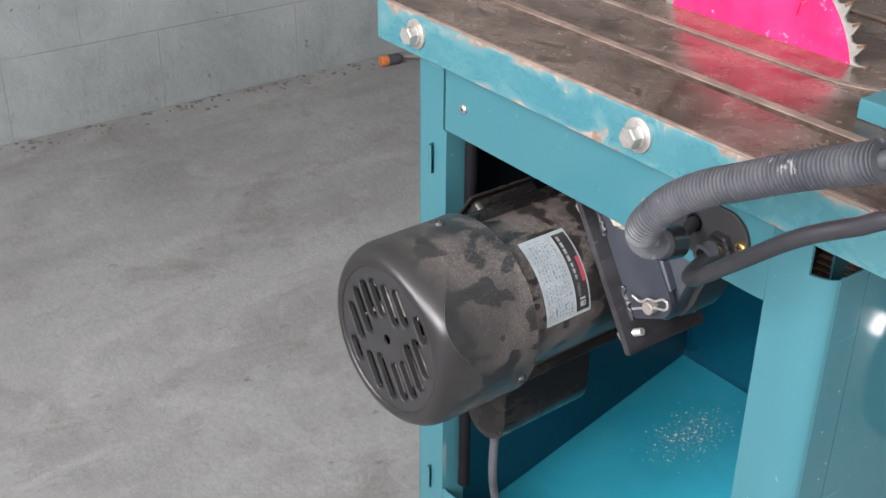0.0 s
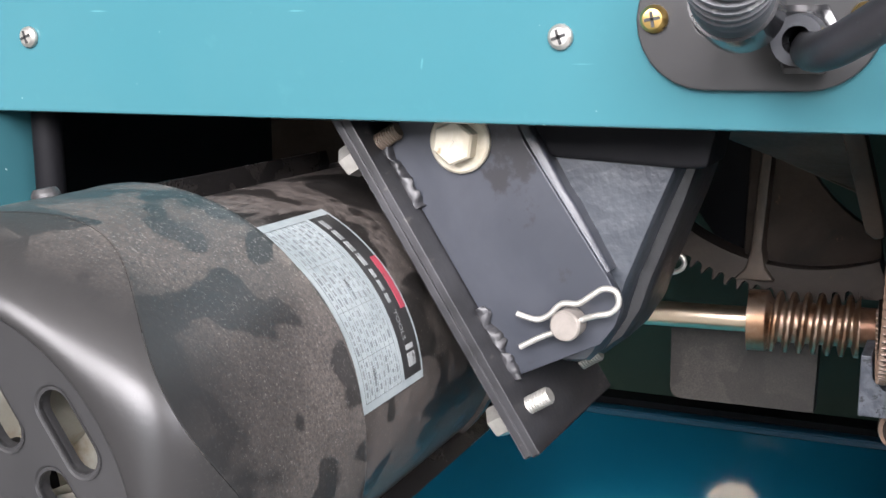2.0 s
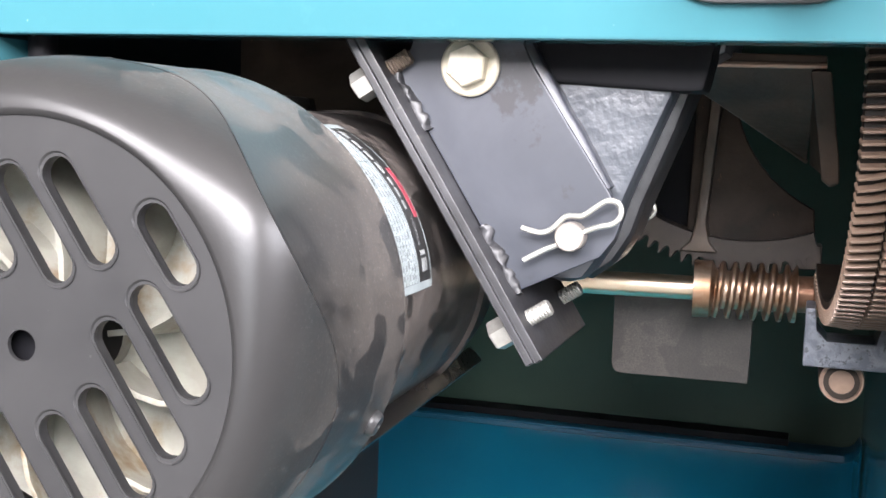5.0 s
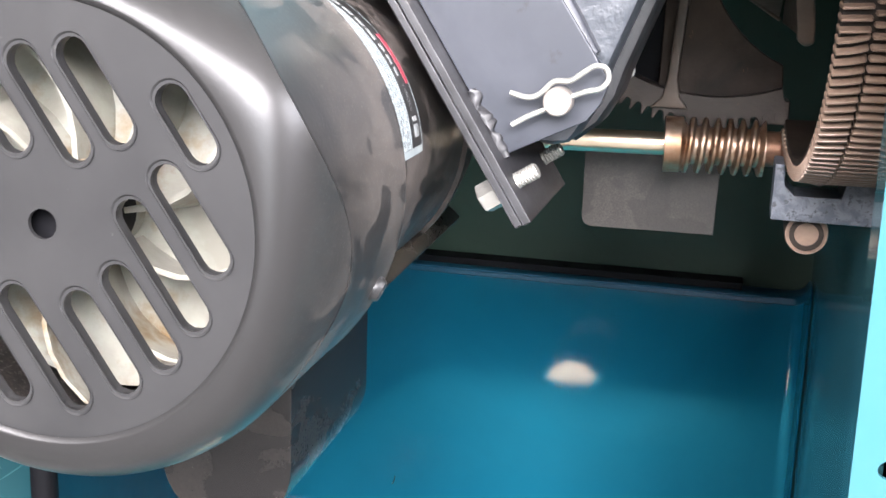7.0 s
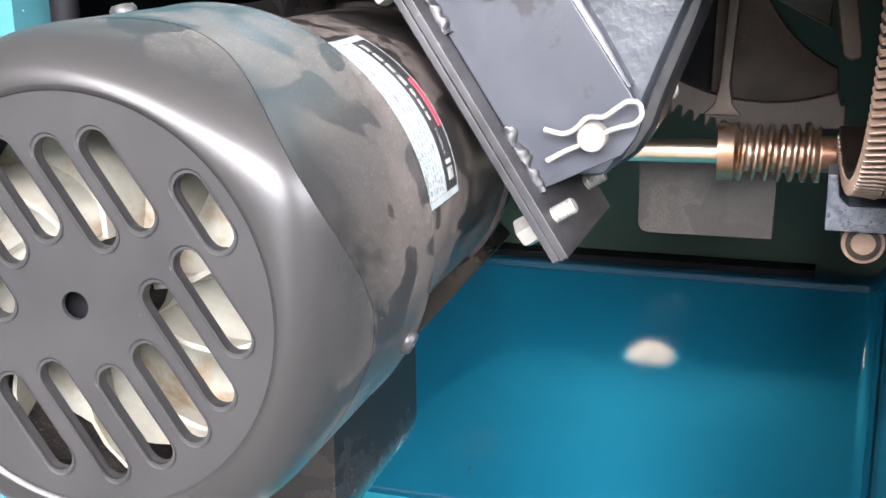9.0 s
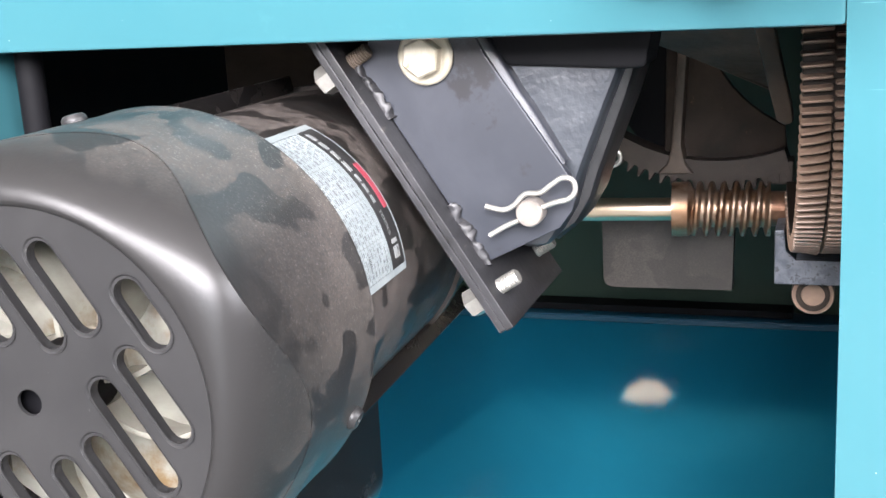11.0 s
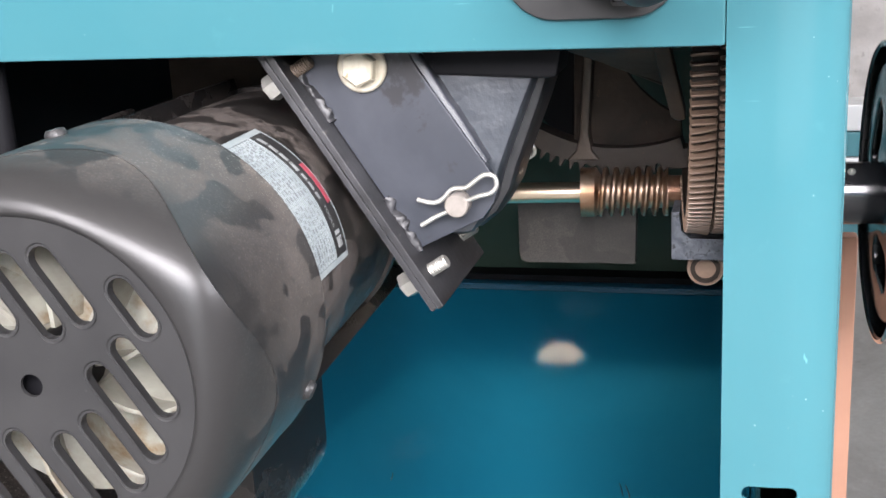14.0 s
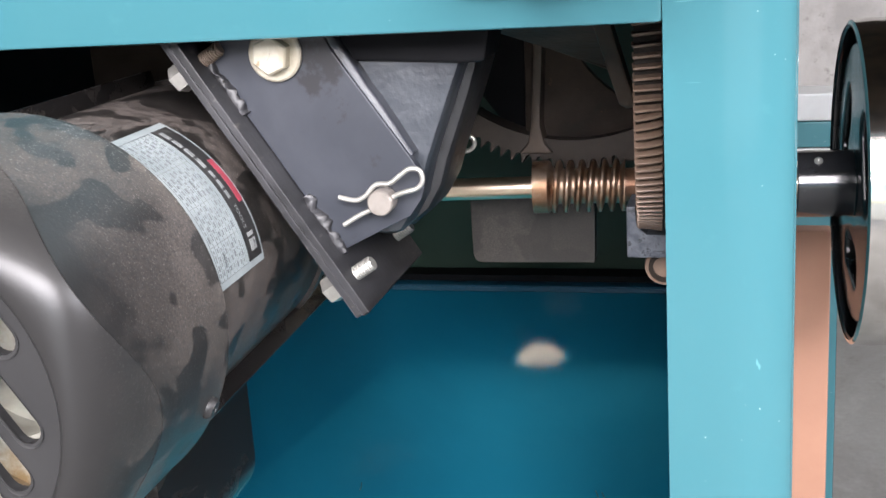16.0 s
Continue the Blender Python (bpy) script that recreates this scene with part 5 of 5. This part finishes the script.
# ---- handwheel ----
def handwheel():
    y, z, tilt = 0.229, 0.6175, 2.5
    t = thing("handwheel", (0.27, y, z), "chrome rimmed black handwheel on the cabinet front", "handwheel")
    w = Matrix.Translation((0.2620, y, z)) @ pose(0, 0, 0, 0, 0, tilt) @ Matrix.Translation((-0.25, 0, 0))
    m = w @ AX["x"]
    part("spindle", lathe([(0, 0.195), (0.0085, 0.195), (0.0085, 0.299), (0, 0.299)], 24, m), M_SHAFT, t)
    part("collar", lathe([(0.0086, 0.2405), (0.0205, 0.2405), (0.0205, 0.2440), (0.0086, 0.2440)], 40, Matrix.Translation((0, y - 0.001, z)) @ AX["x"], closed=True), M_COPPER, t, "coppery thrust collar")
    hub = part("hub", lathe([(0.0087, 0.2350), (0.0186, 0.2350), (0.0190, 0.2360), (0.0190, 0.2660), (0.0230, 0.2700), (0.0245, 0.2980), (0.0087, 0.2980)], 48, m, closed=True), M_GLOSSBLACK, t, "gloss black hub")
    part("grub_screw", lathe([(0, 0), (0.0024, 0), (0.0024, 0.001), (0.001, 0.0012), (0, 0.0002)], 14, toward((0.2590, y - 0.0110, z + 0.0152), (0, -0.58, 0.81))), M_ZINC, hub)
    R = 0.0915
    ring = lathe([(R - 0.0040, 0.2645), (R - 0.0030, 0.2636), (R - 0.0016, 0.2640), (R - 0.0016, 0.2845), (R - 0.0040, 0.2853), (R - 0.0044, 0.2700)], 96, m, closed=True)
    part("rim", ring, M_GLOSSBLACK, t, "gloss black rim body")
    part("rim_web", lathe([(R - 0.0045, 0.2790), (R - 0.0045, 0.2840), (0.0180, 0.2870), (0.0180, 0.2830), (R - 0.013, 0.2800)], 64, m, closed=True), M_GLOSSBLACK, t, "gloss black back web")
    holes = [stadium(0.046 * math.cos(radians(a)), 0.046 * math.sin(radians(a)), 0.016, 0.012, a + 90, 8) for a in (35, 155, 275)]
    dish = prism(arc(0, 0, R - 0.0125, 0, 355, 71), 0.012, w @ Matrix.Translation((0.2665, 0, 0)) @ AX["x"], holes + [arc(0, 0, 0.0180, 0, 340, 17)], bevel=0.0026)
    part("dish", dish, M_GLOSSBLACK, t, "gloss black cast dish with three openings")
    band = lathe([(R - 0.0028, 0.2629), (R - 0.0012, 0.2631), (R - 0.0002, 0.2640), (R + 0.0004, 0.2740), (R, 0.2838), (R - 0.0012, 0.2848)], 128, m)
    part("rim_band", band, M_CHROME, t, "polished chrome rim band")
    grip = lathe([(0, 0.2965), (0.0052, 0.2965), (0.0060, 0.304), (0.0092, 0.330), (0.0098, 0.350), (0.0085, 0.368), (0.004, 0.374), (0, 0.374)], 32, w @ Matrix.Translation((-0.0115, -0.010, 0.0675)) @ AX["x"])
    part("crank_grip", grip, M_CHROME, t, "polished chrome crank grip")


handwheel()


# ---- cable entry on the apron ----
def cable_entry():
    t = thing("cable_plate", (0.135, -0.002, 0.77), "black oval cable entry plate with brass screws", "cable plate")
    part("plate", prism(stadium(0.1345, 0.7705, 0.0155, 0.0225, n=14), 0.0032, xz(-0.0036), [arc(0.122, 0.7715, 0.0072, 0, 340, 17)], bevel=0.0008), M_FACE, t)
    # black disc put behind the hole for the dark in it
    part("hole_shade", lathe([(0, 0), (0.0085, 0), (0.0085, 0.0002), (0, 0.0002)], 24, toward((0.122, -0.00015, 0.7715), (0, -1, 0))), M_SHADE, t)
    for x in (0.1025, 0.1665):
        s = lathe([(0, 0), (0.0046, 0), (0.0044, 0.0014), (0.0032, 0.0028), (0, 0.0032)], 20, toward((x, -0.0037, 0.7705), (0, -1, 0)))
        b = part("screw", s, M_BRASS, t, "brass cross-head screw")
        for turn in (10, 100):
            c = box((-0.0026, -0.0005, 0.0024), (0.0026, 0.0005, 0.00335))
            bmesh.ops.transform(c, matrix=toward((x, -0.0037, 0.7705), (0, -1, 0), turn), verts=c.verts)
            part("cross_slot", c, M_INK, b)
    g = lathe([(0.004, 0), (0.0118, 0), (0.0118, 0.005), (0.0095, 0.006), (0.0095, 0.012), (0.004, 0.0125)], 6, toward((0.1500, -0.0038, 0.7640), (0, -1, 0)))
    part("gland_nut", g, M_GLOSSBLACK, t)
    part("gland", lathe([(0.0042, 0), (0.0080, 0), (0.0074, 0.014), (0.0042, 0.014)], 28, toward((0.1500, -0.012, 0.7640), (0.0, -1, 0.0))), M_RUBBER, t)
    hose_path = smooth_path([(0.1365, -0.042, 0.7735), (0.1375, -0.060, 0.7780), (0.1415, -0.077, 0.7895), (0.1520, -0.090, 0.8080), (0.1720, -0.091, 0.8330), (0.1960, -0.089, 0.8520),
                             (0.2230, -0.086, 0.8670), (0.2520, -0.083, 0.8830), (0.2820, -0.081, 0.8980), (0.3080, -0.080, 0.9110)], 40)
    hose = thing("corrugated_hose", (0.14, -0.05, 0.77), "dusty grey-black corrugated hose curving up from the apron", "hose")
    part("hose_wall", tube(hose_path, lambda q: 0.0114 + 0.0007 * (1 if (q / 0.0031) % 1.0 < 0.55 else -1) * min(1.0, max(0.0, (q - 0.016) / 0.012)), 24), M_RUBBER, hose, angle=25)
    part("end_collar", tube(smooth_path([(0.1364, -0.038, 0.7728), (0.1366, -0.046, 0.7742), (0.1370, -0.054, 0.7762)], 5), 0.0124, 24), M_GLOSSBLACK, hose, "smooth black end collar")
    stub = smooth_path([(0.1364, -0.040, 0.7730), (0.1330, -0.030, 0.7722), (0.1260, -0.016, 0.7712), (0.1220, -0.004, 0.7715)], 6)
    solo("cable_stub", tube(stub, 0.0050, 14), M_SHEATH, "short black cable between hose end and plate", "cable")
    inner = smooth_path([(0.3060, -0.080, 0.9100), (0.330, -0.079, 0.922), (0.37, -0.076, 0.938), (0.46, -0.06, 0.945), (0.60, 0.0, 0.93), (0.70, 0.1, 0.7), (0.75, 0.15, 0.35), (0.80, 0.2, 0.0065), (1.0, 0.3, 0.0065)], 10)
    solo("sheathed_cable", tube(inner, 0.0062, 14), M_RUBBER, "black cable leaving the corrugated hose", "cable")
    lead = smooth_path([(0.1530, -0.004, 0.7640), (0.1540, -0.026, 0.7610), (0.1640, -0.052, 0.7630), (0.182, -0.070, 0.7740), (0.204, -0.081, 0.7930), (0.2350, -0.085, 0.8200), (0.2680, -0.086, 0.8480),
                        (0.3000, -0.083, 0.8680), (0.34, -0.080, 0.888), (0.45, -0.05, 0.90), (0.58, 0.02, 0.80), (0.66, 0.1, 0.5), (0.72, 0.2, 0.0065), (0.9, 0.4, 0.0065)], 10)
    solo("power_cable", tube(lead, 0.0056, 16), M_SHEATH, "thick black rubber power cable from the apron", "cable")


cable_entry()

# ---- things beyond the saw ----
bench = thing("second_machine", (0.5, 0.85, 0), "teal machine frame with white rails behind the saw", "machine")
part("white_rail", box((0.245, 0.75, 0.556), (1.3, 0.80, 0.584), 0.003), M_WHITE, bench, "white rail")
part("teal_beam", box((0.245, 0.752, 0.529), (1.3, 0.80, 0.5555), 0.002), M_TEAL, bench)
part("lower_white_rail", box((0.245, 0.750, 0.497), (1.3, 0.80, 0.5285), 0.002), M_WHITE, bench)
part("teal_apron", box((0.245, 0.760, 0.440), (1.3, 0.80, 0.4965), 0.002), M_TEAL, bench)
for lx in (0.27, 1.25):
    part("leg", box((lx, 0.762, 0.0), (lx + 0.04, 0.798, 0.44), 0.003), M_TEAL, bench)
board = solo("leaning_board", box((0.2425, 0.320, 0.0), (0.2735, 0.335, 0.5640), 0.0015), M_BOARD, "orange-brown fibreboard strip standing against the cabinet", "board")
stand = thing("padded_rest", (0.45, 0.66, 0.0), "grey padded rest on a round steel post", "stand")
part("post", lathe([(0, 0.006), (0.03, 0.006), (0.03, 0.412), (0, 0.412)], 32, Matrix.Translation((0.462, 0.67, 0))), M_CABLE, stand)
part("foot", lathe([(0, 0), (0.07, 0), (0.07, 0.006), (0, 0.006)], 32, Matrix.Translation((0.462, 0.67, 0))), M_CABLE, stand)
part("pad", box((0.390, 0.610, 0.410), (0.540, 0.740, 0.482), 0.026, 5), M_PAD, stand, "grey rounded pad", 60)
carton = thing("taped_carton", (0.42, 0.67, 0.4825), "brown carton closed with teal tape on the pad", "carton")
part("carton_body", box((0.352, 0.622, 0.4825), (0.480, 0.738, 0.522), 0.0015), M_CARD, carton)
for tx in (0.3585, 0.4000):
    part("tape", box((tx, 0.6212, 0.486), (tx + 0.013, 0.6217, 0.520)), M_TEAL, carton, "strip of teal tape")

# ---- foot of the wall ----
loops = smooth_path([(-2.085, 1.62, 1.6), (-2.085, 1.60, 0.9), (-2.08, 1.56, 0.45), (-2.07, 1.50, 0.22), (-2.06, 1.40, 0.10), (-2.02, 1.36, 0.012), (-1.97, 1.44, 0.012), (-2.00, 1.60, 0.03),
                     (-2.05, 1.66, 0.10), (-2.06, 1.52, 0.20), (-2.04, 1.42, 0.12), (-2.00, 1.40, 0.02), (-1.94, 1.50, 0.012), (-1.96, 1.68, 0.012)], 8)
solo("wall_cable", tube(loops, 0.0065, 10), M_CABLE, "grey cable looped at the foot of the wall", "cable")
plug = thing("orange_plug", (-2.03, 1.18, 0.0), "orange ended black plug lying on the floor", "plug")
part("plug_body", lathe([(0, 0.014), (0.013, 0.014), (0.015, 0.021), (0.015, 0.050), (0.009, 0.060), (0, 0.060)], 24, toward((-2.035, 1.17, 0.0155), (0.15, 1, 0))), M_RUBBER, plug)
part("plug_face", lathe([(0, -0.008), (0.0135, -0.008), (0.0155, -0.004), (0.0155, 0.0138), (0, 0.0138)], 24, toward((-2.035, 1.17, 0.0155), (0.15, 1, 0))), M_ORANGE, plug, "orange plug face")
solo("plug_lead", tube(smooth_path([(-2.023, 1.232, 0.0215), (-2.01, 1.30, 0.010), (-2.0, 1.40, 0.0065), (-1.95, 1.52, 0.0065)], 8), 0.006, 10), M_CABLE, "grey lead from the orange plug", "cable")


def wall_grit():
    rnd = random.Random(21)
    bm = bmesh.new()
    for _ in range(420):
        x, y = -2.098 + abs(rnd.gauss(0, 0.035)), rnd.uniform(-0.9, 3.1)
        s = rnd.uniform(0.0015, 0.006)
        m = Matrix.Translation((x, y, s * 0.25)) @ pose(0, 0, 0, 0, 0, rnd.uniform(0, 180)) @ Matrix.Diagonal((s * rnd.uniform(1, 2.2), s * rnd.uniform(0.8, 1.5), s * 0.5, 1))
        bmesh.ops.create_icosphere(bm, subdivisions=1, radius=1.0, matrix=m)
    solo("wall_grit", bm, M_GRIT, "loose grey grit and crumbs along the wall foot", "grit", kind="stuff")


wall_grit()


# ---- blocks of the wall ----
def wall_blocks():
    rnd = random.Random(7)
    data = None
    for row in range(9):
        for col in range(-3, 10):
            y = 0.733 + 0.398 * col + (0.199 if row % 2 == 0 else 0.0)
            if not (-0.9 < y < 3.05):
                continue
            if data is None:
                bm = box((-0.05, -0.1984, -0.1034), (0.0, 0.1984, 0.1034), 0.0008, 1)
                ob = link_mesh("block", bm, M_BLOCK)
                data = ob.data
            else:
                ob = new("block", data)
            ob.parent = WALL
            ob.location = (-2.1 + rnd.uniform(-0.0008, 0.0008), y + 0.199, 0.1065 + 0.208 * row)


wall_blocks()
